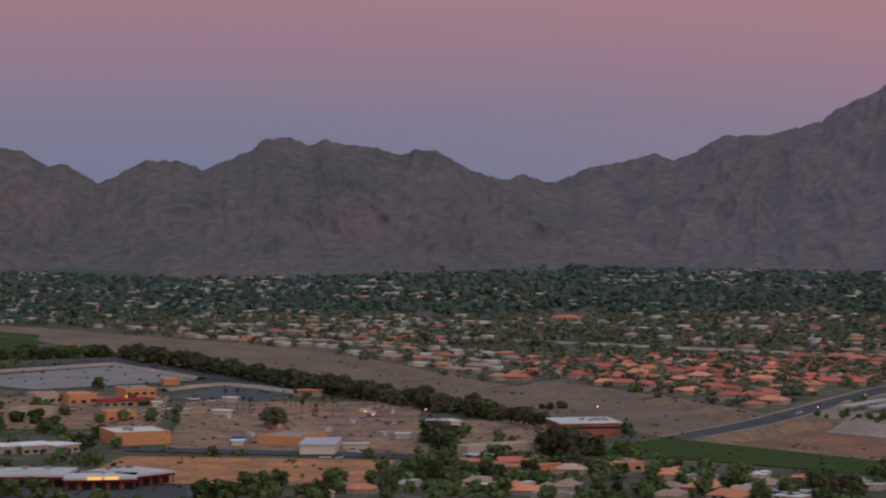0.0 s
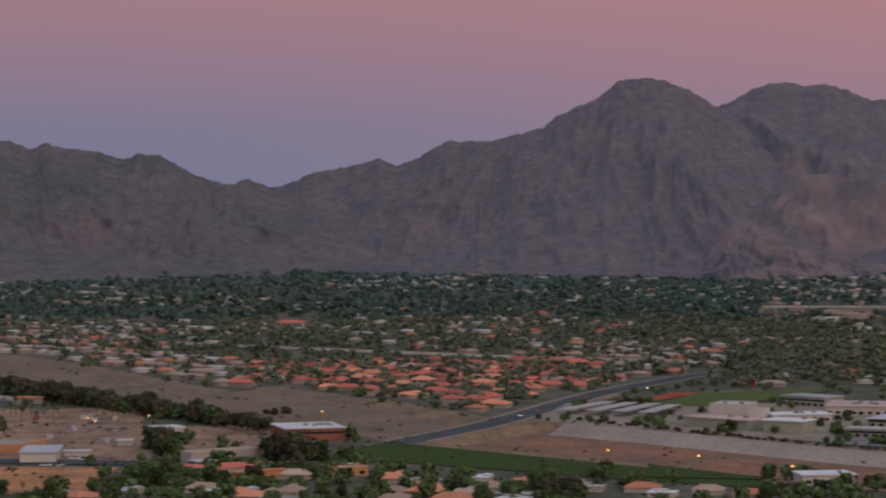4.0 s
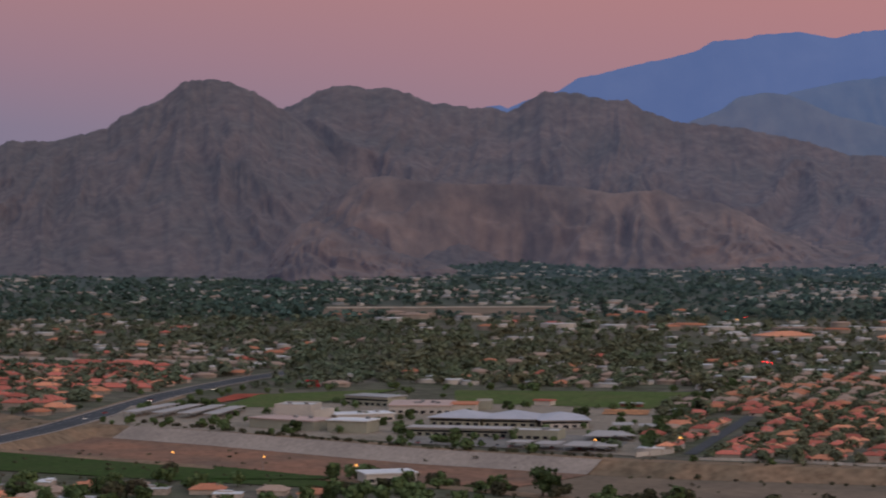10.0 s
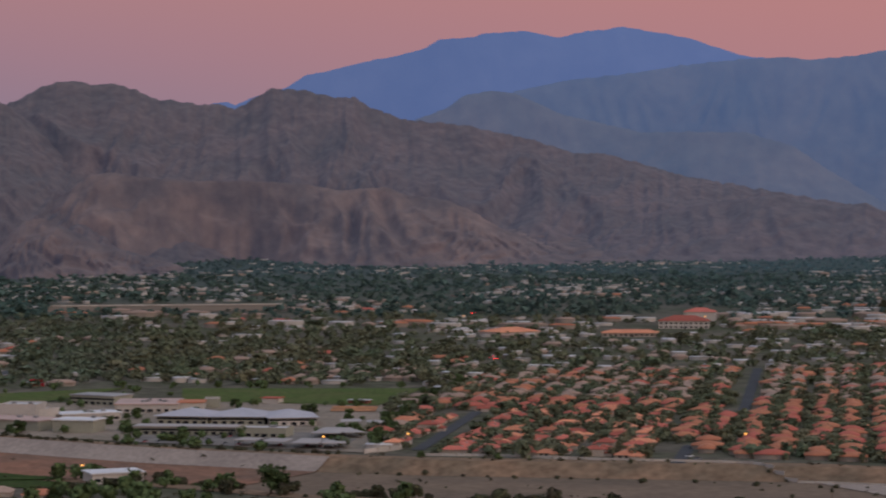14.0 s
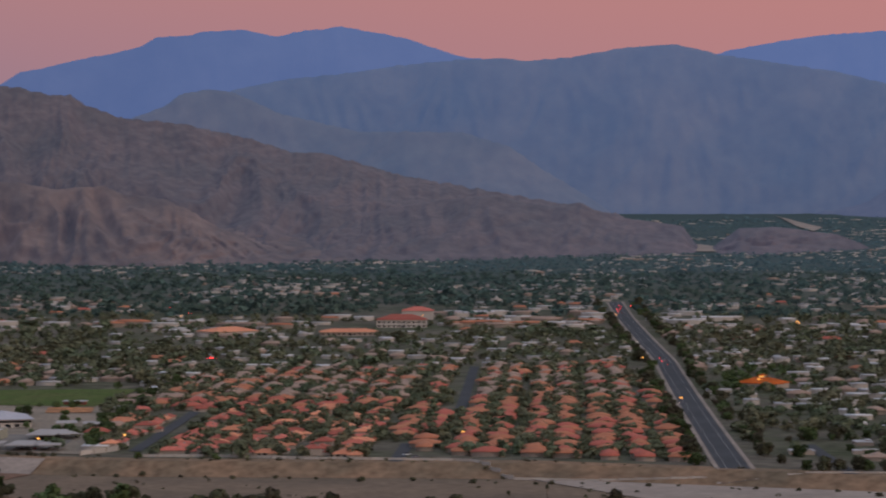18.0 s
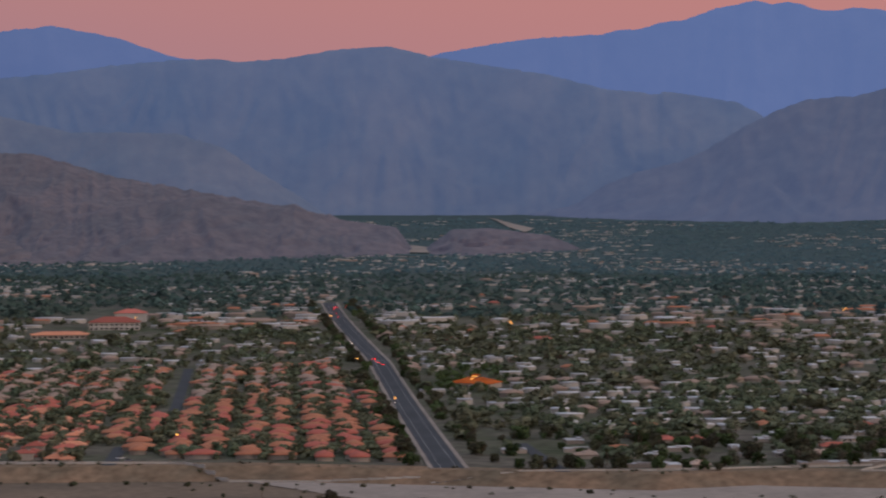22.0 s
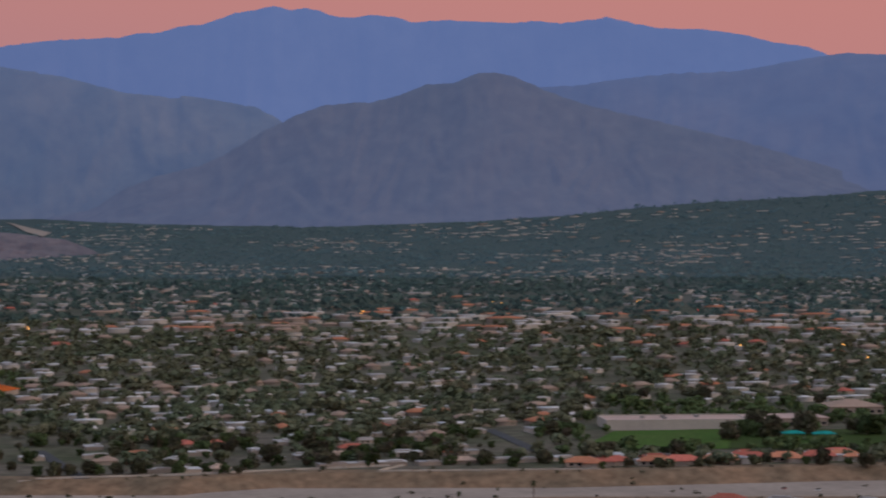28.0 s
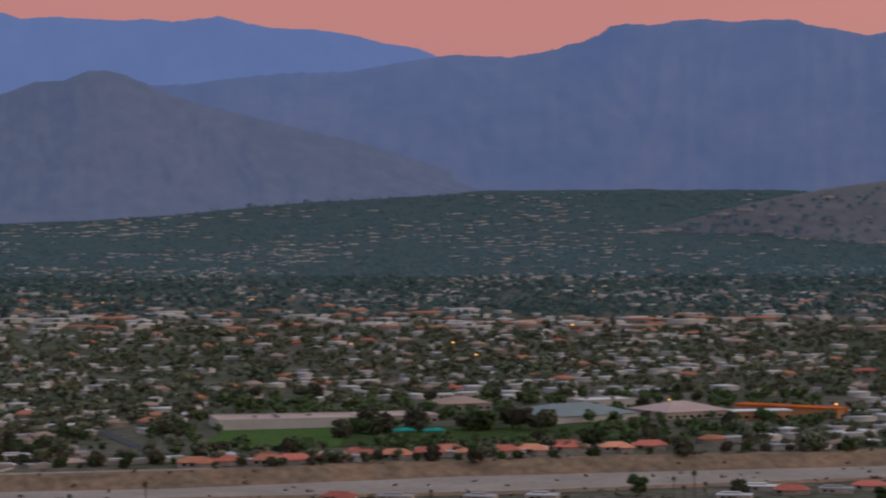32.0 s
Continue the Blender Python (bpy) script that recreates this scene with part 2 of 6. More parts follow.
def strip(name, left, right, mat, label, category, lift=0.25, steps=120, across=4, kind="structure", parent=None, bridged=False):
    """A band draped on the ground between two lines."""
    verts, faces = [], []
    for i in range(steps + 1):
        a, b = along(left, i / steps), along(right, i / steps)
        for j in range(across + 1):
            x, y = a[0] + (b[0] - a[0]) * j / across, a[1] + (b[1] - a[1]) * j / across
            verts.append((x, y, ground_z(x, y, bridged) + lift))
    n = across + 1
    for i in range(steps):
        for j in range(across):
            faces.append((i * n + j, i * n + j + 1, i * n + n + j + 1, i * n + n + j))
    ob = mesh_object(name, verts, faces, mat, parent, True)
    if parent is None:
        tagged(ob, label, category, kind=kind)
    return ob


FIELDS = []


def plot(name, corners, mat, label, category, lift=0.3, parent=None, kind="structure"):
    """A four-sided field or yard draped on the ground; corners in order round it."""
    if category in ("field", "lawn", "track", "infield", "water", "basin"):
        FIELDS.append(list(corners))
    a, b, c, d = corners
    return strip(name, [a, b], [d, c], mat, label, category, lift, 16, 16, kind, parent)


def offset(line, by):
    """A polyline shifted to its left by some metres."""
    made = []
    for i, (x, y) in enumerate(line):
        ax, ay = line[max(0, i - 1)]
        bx, by_ = line[min(len(line) - 1, i + 1)]
        n = math.hypot(bx - ax, by_ - ay)
        made.append((x - (by_ - ay) / n * by, y + (bx - ax) / n * by))
    return made


TOE_FAR, TOE_NEAR = offset(RIM_FAR, -BANK), offset(RIM_NEAR, BANK)
strip("channel_levee", offset(RIM_FAR, 13), RIM_FAR, BANK_SOIL, "brown earth levee along the storm channel", "levee", 0.25, 300, 2)
strip("channel_bank", RIM_FAR, TOE_FAR, BANK_SOIL, "brown earth bank of the storm channel", "channel bank", 0.25, 300, 3)
RED_SAND = material("reddish_channel_soil", (0.27, 0.135, 0.088), spread=0.25, scale=0.02, fine=0.25, tint=(0.15, 0.10, 0.075))
strip("channel_bed", TOE_FAR, TOE_NEAR, SAND, "pale dry sand of a wide storm channel", "channel bed", 0.2, 300, 8)
strip("channel_bed_red", TOE_FAR[9:15], TOE_NEAR[8:12], RED_SAND, "reddish brown soil on the channel floor", "channel bed", 0.5, 90, 8)
PALE_SAND = material("pale_channel_sand", (0.335, 0.275, 0.235), spread=0.12, scale=0.03, fine=0.25, tint=(0.27, 0.22, 0.19))
strip("channel_bed_pale", TOE_FAR[16:], TOE_NEAR[14:], PALE_SAND, "pale silted floor of the channel", "channel bed", 0.5, 120, 8)
strip("channel_bank_near", TOE_NEAR, RIM_NEAR, BANK_SOIL, "brown earth bank of the storm channel", "channel bank", 0.25, 300, 3)
strip("channel_shoulder", RIM_NEAR, offset(RIM_NEAR, -13), BANK_SOIL, "bare earth shoulder of the storm channel", "levee", 0.25, 300, 2)
slope = strip("channel_slope", offset(RIM_FAR, 10)[:9], TOE_FAR[:9], SAND, "gentle sandy slope into the channel", "channel bank", 0.8, 160, 6)
for i, v in enumerate(slope.data.vertices):
    if i % 7 in (0, 6):
        v.co.z -= 1.6
LINED = [(225.7, 1331.5), (270.3, 1270.7), (322.9, 1185.3), (347.6, 1146.6), (411.0, 1073.1)]
strip("concrete_bank", LINED, offset(LINED, -15), CONCRETE, "pale grey concrete lining of the channel bank", "channel bank", 0.6, 80, 4)


# ---- mountains ----
def interp(line, a):
    if a <= line[0][0]:
        return line[0][1]
    for (a0, z0), (a1, z1) in zip(line, line[1:]):
        if a <= a1:
            t = (a - a0) / max(1e-6, a1 - a0)
            return z0 + (z1 - z0) * t
    return line[-1][1]


def mountain(name, crest, foot, r_crest, mat, label, seed, spur=0.065, step=0.045, rows=70, jag=3.2, width=1.0, kind="structure"):
    """A range: summits (heading, height) along its crest, its foot (heading, distance), and spurs and gullies between."""
    a0, a1 = crest[0][0], crest[-1][0]
    count = max(8, int((a1 - a0) / step))
    verts, faces = [], []
    back = 6
    for i in range(count + 1):
        a = a0 + (a1 - a0) * i / count
        rough = noise.fractal(Vector((a * 4.0, seed, 0)), 0.7, 2.0, 5) * jag
        zc = interp(crest, a) + rough
        rf = interp(foot, a) + 12 * noise.noise(Vector((a * 3, seed, 5)))
        ar = radians(a)
        zf = ground_z(rf * math.sin(ar), rf * math.cos(ar)) - 4
        top = (zc - EYE) / r_crest
        for j in range(rows + 1):
            v = j / rows
            bend = a + 1.3 * noise.noise(Vector((a * 0.32, v * 0.9, seed + 3))) + 0.4 * noise.noise(Vector((a * 1.2, v * 2.8, seed + 6)))
            lean = 8.0 * noise.noise(Vector((a * 0.28, 0.5, seed + 14)))
            fall = v + 0.22 * noise.noise(Vector((a * 0.6, v * 1.3, seed + 9)))
            main = 1 - 2.0 * abs(noise.noise(Vector(((bend + lean * fall) * 0.62 * width, fall * 1.7, seed))))
            small = 1 - 2.0 * abs(noise.noise(Vector(((bend - 1.2 * lean * fall) * 1.45 * width + 0.5 * main, fall * 4.0, seed + 20))))
            fine = 1 - 2.0 * abs(noise.noise(Vector(((bend + 0.8 * lean * fall) * 3.4 * width - 0.4 * small, fall * 9.5, seed + 40))))
            crag = noise.noise(Vector((a * 9.0, v * 17.0, seed + 60)))
            ridge = 0.52 * main + 0.32 * small * (0.6 + 0.4 * main) + 0.15 * fine + 0.05 * crag
            belly = math.sin(math.pi * min(1, v)) ** 0.6
            r = rf + (r_crest - rf) * v - belly * (ridge - 0.5) * 1.5 * spur * (r_crest - rf)
            z = zf + (zc - zf) * (0.18 * v + 0.82 * v ** 1.25) + belly * (ridge - 0.5) * spur * max(20, zc - zf)
            z = min(z, EYE + r * (top - 0.006 * (1 - v)))
            verts.append((r * math.sin(ar), r * math.cos(ar), z))
        for j in range(1, back + 1):
            r = r_crest + 35 * j
            verts.append((r * math.sin(ar), r * math.cos(ar), zc - (zc - zf) * 0.75 * (j / back) ** 1.3))
    n = rows + back + 1
    for i in range(count):
        for j in range(n - 1):
            faces.append((i * n + j, i * n + n + j, i * n + n + j + 1, i * n + j + 1))
    return tagged(mesh_object(name, verts, faces, mat, shade=True), label, "mountain", kind=kind)


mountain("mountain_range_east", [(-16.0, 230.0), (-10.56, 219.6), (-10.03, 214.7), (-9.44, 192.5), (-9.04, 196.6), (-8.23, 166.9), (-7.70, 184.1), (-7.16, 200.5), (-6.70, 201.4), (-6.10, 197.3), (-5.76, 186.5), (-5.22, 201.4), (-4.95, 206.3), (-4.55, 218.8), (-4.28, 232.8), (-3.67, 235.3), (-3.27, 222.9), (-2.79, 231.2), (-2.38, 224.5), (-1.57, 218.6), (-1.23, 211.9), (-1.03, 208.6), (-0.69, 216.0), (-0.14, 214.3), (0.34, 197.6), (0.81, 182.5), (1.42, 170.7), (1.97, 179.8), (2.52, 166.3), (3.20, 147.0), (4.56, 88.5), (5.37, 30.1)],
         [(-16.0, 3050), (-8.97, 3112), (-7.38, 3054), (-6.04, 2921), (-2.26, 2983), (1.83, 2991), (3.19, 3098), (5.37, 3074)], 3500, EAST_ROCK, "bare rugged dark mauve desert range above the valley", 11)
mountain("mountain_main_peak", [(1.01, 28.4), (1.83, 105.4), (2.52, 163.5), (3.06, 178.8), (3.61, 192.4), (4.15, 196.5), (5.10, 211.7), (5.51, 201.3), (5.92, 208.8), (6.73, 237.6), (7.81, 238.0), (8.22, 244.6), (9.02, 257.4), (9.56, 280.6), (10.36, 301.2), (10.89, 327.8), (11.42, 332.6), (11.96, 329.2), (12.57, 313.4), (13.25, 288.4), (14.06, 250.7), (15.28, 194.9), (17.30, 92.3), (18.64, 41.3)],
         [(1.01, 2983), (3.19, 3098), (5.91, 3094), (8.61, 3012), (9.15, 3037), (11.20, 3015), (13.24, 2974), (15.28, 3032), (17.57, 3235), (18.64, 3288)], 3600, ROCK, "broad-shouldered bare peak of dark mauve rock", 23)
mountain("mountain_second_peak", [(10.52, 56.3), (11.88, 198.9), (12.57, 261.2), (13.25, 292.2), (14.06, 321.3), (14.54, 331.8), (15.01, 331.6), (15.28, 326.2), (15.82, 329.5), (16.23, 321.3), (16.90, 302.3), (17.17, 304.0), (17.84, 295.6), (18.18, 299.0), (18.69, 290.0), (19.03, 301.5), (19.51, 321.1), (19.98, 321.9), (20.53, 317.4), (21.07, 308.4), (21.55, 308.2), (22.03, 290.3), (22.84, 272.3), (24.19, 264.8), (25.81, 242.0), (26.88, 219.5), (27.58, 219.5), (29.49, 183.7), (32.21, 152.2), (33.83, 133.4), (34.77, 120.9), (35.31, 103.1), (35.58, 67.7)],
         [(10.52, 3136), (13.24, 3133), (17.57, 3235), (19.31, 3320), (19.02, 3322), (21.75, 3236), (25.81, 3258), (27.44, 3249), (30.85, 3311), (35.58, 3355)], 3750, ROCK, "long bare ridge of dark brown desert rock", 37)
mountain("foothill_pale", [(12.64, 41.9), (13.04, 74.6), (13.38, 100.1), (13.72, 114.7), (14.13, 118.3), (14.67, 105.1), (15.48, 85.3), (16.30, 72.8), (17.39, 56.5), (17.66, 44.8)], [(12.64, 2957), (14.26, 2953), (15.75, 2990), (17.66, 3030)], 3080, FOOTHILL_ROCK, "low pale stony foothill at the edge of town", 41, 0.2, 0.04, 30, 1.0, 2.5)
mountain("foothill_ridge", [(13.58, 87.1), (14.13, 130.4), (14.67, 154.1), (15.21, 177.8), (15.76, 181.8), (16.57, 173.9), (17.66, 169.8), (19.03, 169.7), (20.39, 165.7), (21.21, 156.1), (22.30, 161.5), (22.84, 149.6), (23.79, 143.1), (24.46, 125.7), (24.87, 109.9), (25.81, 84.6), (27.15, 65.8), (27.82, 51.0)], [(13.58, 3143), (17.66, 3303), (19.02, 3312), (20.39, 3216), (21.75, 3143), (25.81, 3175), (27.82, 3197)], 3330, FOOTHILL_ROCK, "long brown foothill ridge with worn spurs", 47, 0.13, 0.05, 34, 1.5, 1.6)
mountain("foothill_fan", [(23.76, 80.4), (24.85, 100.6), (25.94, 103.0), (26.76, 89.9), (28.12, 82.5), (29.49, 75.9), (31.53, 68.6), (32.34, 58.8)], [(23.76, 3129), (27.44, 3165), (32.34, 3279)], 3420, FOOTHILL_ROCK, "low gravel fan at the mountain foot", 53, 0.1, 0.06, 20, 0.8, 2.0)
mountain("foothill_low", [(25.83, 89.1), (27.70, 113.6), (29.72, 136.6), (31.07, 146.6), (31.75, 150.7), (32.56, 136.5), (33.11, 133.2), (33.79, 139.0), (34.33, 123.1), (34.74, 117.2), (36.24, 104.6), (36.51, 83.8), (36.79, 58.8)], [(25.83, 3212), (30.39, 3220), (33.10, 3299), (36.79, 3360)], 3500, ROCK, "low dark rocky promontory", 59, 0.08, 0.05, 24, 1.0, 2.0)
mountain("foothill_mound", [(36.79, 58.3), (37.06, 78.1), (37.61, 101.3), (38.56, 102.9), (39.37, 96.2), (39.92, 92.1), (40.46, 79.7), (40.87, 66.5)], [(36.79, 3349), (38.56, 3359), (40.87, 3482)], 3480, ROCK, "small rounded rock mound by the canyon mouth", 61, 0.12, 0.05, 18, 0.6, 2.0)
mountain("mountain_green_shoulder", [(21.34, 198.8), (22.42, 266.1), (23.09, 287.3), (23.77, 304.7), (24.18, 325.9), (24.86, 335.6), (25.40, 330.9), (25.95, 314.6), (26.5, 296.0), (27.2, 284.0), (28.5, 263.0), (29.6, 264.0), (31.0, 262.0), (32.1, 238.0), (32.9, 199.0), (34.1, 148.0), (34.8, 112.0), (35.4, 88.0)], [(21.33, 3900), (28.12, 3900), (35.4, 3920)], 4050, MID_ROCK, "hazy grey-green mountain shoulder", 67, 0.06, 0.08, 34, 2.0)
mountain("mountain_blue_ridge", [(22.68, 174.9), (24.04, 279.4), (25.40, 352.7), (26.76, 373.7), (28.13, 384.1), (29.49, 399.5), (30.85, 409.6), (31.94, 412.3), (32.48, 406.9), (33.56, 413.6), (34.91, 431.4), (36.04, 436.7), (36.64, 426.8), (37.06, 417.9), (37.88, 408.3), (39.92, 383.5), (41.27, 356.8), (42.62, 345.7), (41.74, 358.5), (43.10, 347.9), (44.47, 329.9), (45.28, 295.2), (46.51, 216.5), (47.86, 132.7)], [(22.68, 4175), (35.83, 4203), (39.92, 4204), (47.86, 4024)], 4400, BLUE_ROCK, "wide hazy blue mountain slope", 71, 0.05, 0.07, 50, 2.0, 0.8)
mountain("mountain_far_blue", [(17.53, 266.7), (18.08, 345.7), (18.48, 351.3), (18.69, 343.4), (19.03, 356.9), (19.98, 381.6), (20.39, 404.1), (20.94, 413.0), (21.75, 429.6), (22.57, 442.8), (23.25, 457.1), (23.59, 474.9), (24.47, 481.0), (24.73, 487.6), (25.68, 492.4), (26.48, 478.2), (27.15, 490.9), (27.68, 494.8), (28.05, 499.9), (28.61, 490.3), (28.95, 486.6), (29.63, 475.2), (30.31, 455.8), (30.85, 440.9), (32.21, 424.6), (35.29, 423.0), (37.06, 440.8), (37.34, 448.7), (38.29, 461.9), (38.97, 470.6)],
         [(15.0, 4450), (45.0, 4450)], 4750, FAR_ROCK, "distant mountain crest, blue from painted haze", 79, 0.03, 0.09, 30, 2.0, kind="structure")
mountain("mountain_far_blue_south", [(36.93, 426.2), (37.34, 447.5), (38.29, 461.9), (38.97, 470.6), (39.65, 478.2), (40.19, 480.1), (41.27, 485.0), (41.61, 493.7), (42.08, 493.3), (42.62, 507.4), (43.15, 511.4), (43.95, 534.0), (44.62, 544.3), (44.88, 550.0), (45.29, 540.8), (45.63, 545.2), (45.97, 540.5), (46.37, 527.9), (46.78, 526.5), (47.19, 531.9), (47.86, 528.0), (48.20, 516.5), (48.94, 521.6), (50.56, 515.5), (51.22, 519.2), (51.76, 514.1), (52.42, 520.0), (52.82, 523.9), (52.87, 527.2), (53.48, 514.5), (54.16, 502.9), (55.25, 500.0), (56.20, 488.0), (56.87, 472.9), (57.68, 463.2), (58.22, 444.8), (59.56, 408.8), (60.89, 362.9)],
         [(30.0, 4450), (70.0, 4450)], 4750, FAR_ROCK, "distant mountain crest, blue from painted haze", 83, 0.03, 0.09, 30, 2.0, kind="structure")
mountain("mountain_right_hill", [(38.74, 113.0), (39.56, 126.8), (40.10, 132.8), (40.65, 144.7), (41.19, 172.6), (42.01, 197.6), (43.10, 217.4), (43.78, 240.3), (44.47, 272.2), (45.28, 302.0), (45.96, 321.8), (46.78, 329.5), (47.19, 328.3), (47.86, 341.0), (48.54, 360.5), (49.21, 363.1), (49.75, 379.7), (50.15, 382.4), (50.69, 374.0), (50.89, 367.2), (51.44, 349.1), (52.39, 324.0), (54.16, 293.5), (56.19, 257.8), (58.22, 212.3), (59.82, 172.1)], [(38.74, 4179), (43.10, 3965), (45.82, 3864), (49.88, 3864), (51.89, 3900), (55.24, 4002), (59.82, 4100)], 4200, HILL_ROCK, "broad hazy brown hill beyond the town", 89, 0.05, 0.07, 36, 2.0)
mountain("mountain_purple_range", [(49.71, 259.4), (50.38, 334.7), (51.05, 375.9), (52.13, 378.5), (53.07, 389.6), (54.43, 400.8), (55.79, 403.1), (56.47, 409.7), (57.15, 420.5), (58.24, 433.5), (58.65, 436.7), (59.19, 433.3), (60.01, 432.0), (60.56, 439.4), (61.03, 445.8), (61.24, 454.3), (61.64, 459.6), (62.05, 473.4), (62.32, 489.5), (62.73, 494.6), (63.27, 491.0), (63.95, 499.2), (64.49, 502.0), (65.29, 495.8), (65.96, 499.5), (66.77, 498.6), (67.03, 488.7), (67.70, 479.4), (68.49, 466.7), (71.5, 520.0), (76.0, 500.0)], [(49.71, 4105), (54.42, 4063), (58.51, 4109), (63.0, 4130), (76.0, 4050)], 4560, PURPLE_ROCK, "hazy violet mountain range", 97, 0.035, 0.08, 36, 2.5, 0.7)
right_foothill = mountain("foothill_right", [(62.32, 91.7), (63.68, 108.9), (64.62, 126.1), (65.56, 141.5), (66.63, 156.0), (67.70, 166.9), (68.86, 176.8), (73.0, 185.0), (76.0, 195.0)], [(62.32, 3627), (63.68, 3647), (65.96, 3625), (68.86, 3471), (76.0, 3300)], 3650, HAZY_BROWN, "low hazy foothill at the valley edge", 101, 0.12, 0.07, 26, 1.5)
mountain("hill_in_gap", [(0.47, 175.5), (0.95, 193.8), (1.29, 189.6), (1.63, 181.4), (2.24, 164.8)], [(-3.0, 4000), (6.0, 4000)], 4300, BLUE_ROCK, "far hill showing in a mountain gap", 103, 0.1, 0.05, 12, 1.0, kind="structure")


# ---- kit: meshes, houses, trees ----
def part(name, shape, mat, parent, label=""):
    """One mesh from (verts, faces) under a thing or a part."""
    ob = mesh_object(name, shape[0], shape[1], mat, parent)
    if label:
        ob["label"] = label
    return ob


def box(x0, y0, z0, x1, y1, z1):
    v = [(x0, y0, z0), (x1, y0, z0), (x1, y1, z0), (x0, y1, z0), (x0, y0, z1), (x1, y0, z1), (x1, y1, z1), (x0, y1, z1)]
    return v, [(0, 3, 2, 1), (4, 5, 6, 7), (0, 1, 5, 4), (1, 2, 6, 5), (2, 3, 7, 6), (3, 0, 4, 7)]


def joined(*shapes):
    verts, faces = [], []
    for v, f in shapes:
        n = len(verts)
        verts += v
        faces += [tuple(i + n for i in face) for face in f]
    return verts, faces


def hip(x0, y0, x1, y1, z, rise, over=0.6, thick=0.25):
    """A hipped roof with eaves over a rectangle."""
    x0, y0, x1, y1 = x0 - over, y0 - over, x1 + over, y1 + over
    w, d = x1 - x0, y1 - y0
    if w >= d:
        a, b = (x0 + d * 0.45, (y0 + y1) / 2, z + rise), (x1 - d * 0.45, (y0 + y1) / 2, z + rise)
        tops = [(0, 1, 5, 4), (1, 2, 5), (2, 3, 4, 5), (3, 0, 4)]
    else:
        a, b = ((x0 + x1) / 2, y0 + w * 0.45, z + rise), ((x0 + x1) / 2, y1 - w * 0.45, z + rise)
        tops = [(0, 1, 4), (1, 2, 5, 4), (2, 3, 5), (3, 0, 4, 5)]
    v = [(x0, y0, z), (x1, y0, z), (x1, y1, z), (x0, y1, z), a, b]
    low = [(x, y, z - thick) for x, y, _ in v[:4]]
    return v + low, tops + [(6, 7, 1, 0), (7, 8, 2, 1), (8, 9, 3, 2), (9, 6, 0, 3), (9, 8, 7, 6)]


def tube(points, radii, sides=6):
    verts, faces = [], []
    for (x, y, z), r in zip(points, radii):
        for k in range(sides):
            a = 2 * math.pi * k / sides
            verts.append((x + r * math.cos(a), y + r * math.sin(a), z))
    for i in range(len(points) - 1):
        for k in range(sides):
            m = (k + 1) % sides
            faces.append((i * sides + k, i * sides + m, i * sides + sides + m, i * sides + sides + k))
    faces.append(tuple(range((len(points) - 1) * sides, len(points) * sides)))
    return verts, faces


RED_TILE = material("red_roof_tile", (0.47, 0.145, 0.112), spread=0.2, scale=0.05, fine=1.2, tint=(0.42, 0.125, 0.09), per_object=0.3)
SALMON_TILE = material("salmon_roof_tile", (0.60, 0.255, 0.15), spread=0.2, scale=0.05, fine=1.2, tint=(0.52, 0.205, 0.125), per_object=0.3)
TAN_TILE = material("tan_roof_tile", (0.43, 0.305, 0.24), spread=0.2, scale=0.05, fine=1.2, tint=(0.36, 0.255, 0.205), per_object=0.3)
WHITE_ROOF = material("white_roof_membrane", (0.60, 0.59, 0.60), spread=0.1, scale=0.04, fine=0.7, tint=(0.50, 0.49, 0.50), per_object=0.25)
GREY_ROOF = material("grey_roof_gravel", (0.40, 0.385, 0.385), spread=0.15, scale=0.05, fine=0.9, tint=(0.31, 0.30, 0.31), per_object=0.2)
BLUE_ROOF = material("blue_grey_metal_roof", (0.43, 0.415, 0.455), rough=0.6, spread=0.1, scale=0.05, fine=0.8, tint=(0.36, 0.35, 0.39))
STUCCO = material("sand_stucco", (0.39, 0.325, 0.275), spread=0.1, scale=0.1, fine=1.5, per_object=0.25, tint=(0.31, 0.26, 0.225))
PALE_STUCCO = material("pale_stucco", (0.50, 0.455, 0.41), spread=0.08, scale=0.08, fine=1.2, tint=(0.42, 0.385, 0.355), per_object=0.12)
ORANGE_STUCCO = material("ochre_stucco", (0.50, 0.235, 0.12), spread=0.2, scale=0.1, fine=1.2, tint=(0.45, 0.23, 0.12))
GREEN_STUCCO = material("sage_stucco", (0.33, 0.32, 0.25), spread=0.08, scale=0.08, fine=1.2, tint=(0.28, 0.27, 0.22))
BRICK_WALL = material("red_brown_wall", (0.26, 0.10, 0.075), spread=0.15, scale=0.1, fine=1.5)
DARK_GLASS = material("dark_window_glass", (0.02, 0.022, 0.028), rough=0.15, spread=0.05)
DOOR_PAINT = material("beige_garage_door", (0.5, 0.42, 0.36), spread=0.05, scale=0.5, fine=3.0)
RED_PAINT = material("red_paint", (0.42, 0.03, 0.04), spread=0.1, scale=0.2, fine=2.0)
TEAL_CLOTH = material("teal_canopy", (0.02, 0.30, 0.27), spread=0.08, scale=0.2, fine=2.0)
ORANGE_ROOF = material("orange_metal_roof", (0.62, 0.14, 0.03), spread=0.1, scale=0.1, fine=1.0)
METAL = material("painted_steel", (0.3, 0.3, 0.31), rough=0.5, spread=0.05, metal=0.5)
BARK = material("bark", (0.14, 0.1, 0.075), spread=0.25, scale=0.6, fine=4.0)
LEAF = material("dark_green_leaves", (0.078, 0.112, 0.050), spread=0.25, scale=0.15, fine=1.2, tint=(0.05, 0.066, 0.024), per_object=0.4, per_piece=0.2)
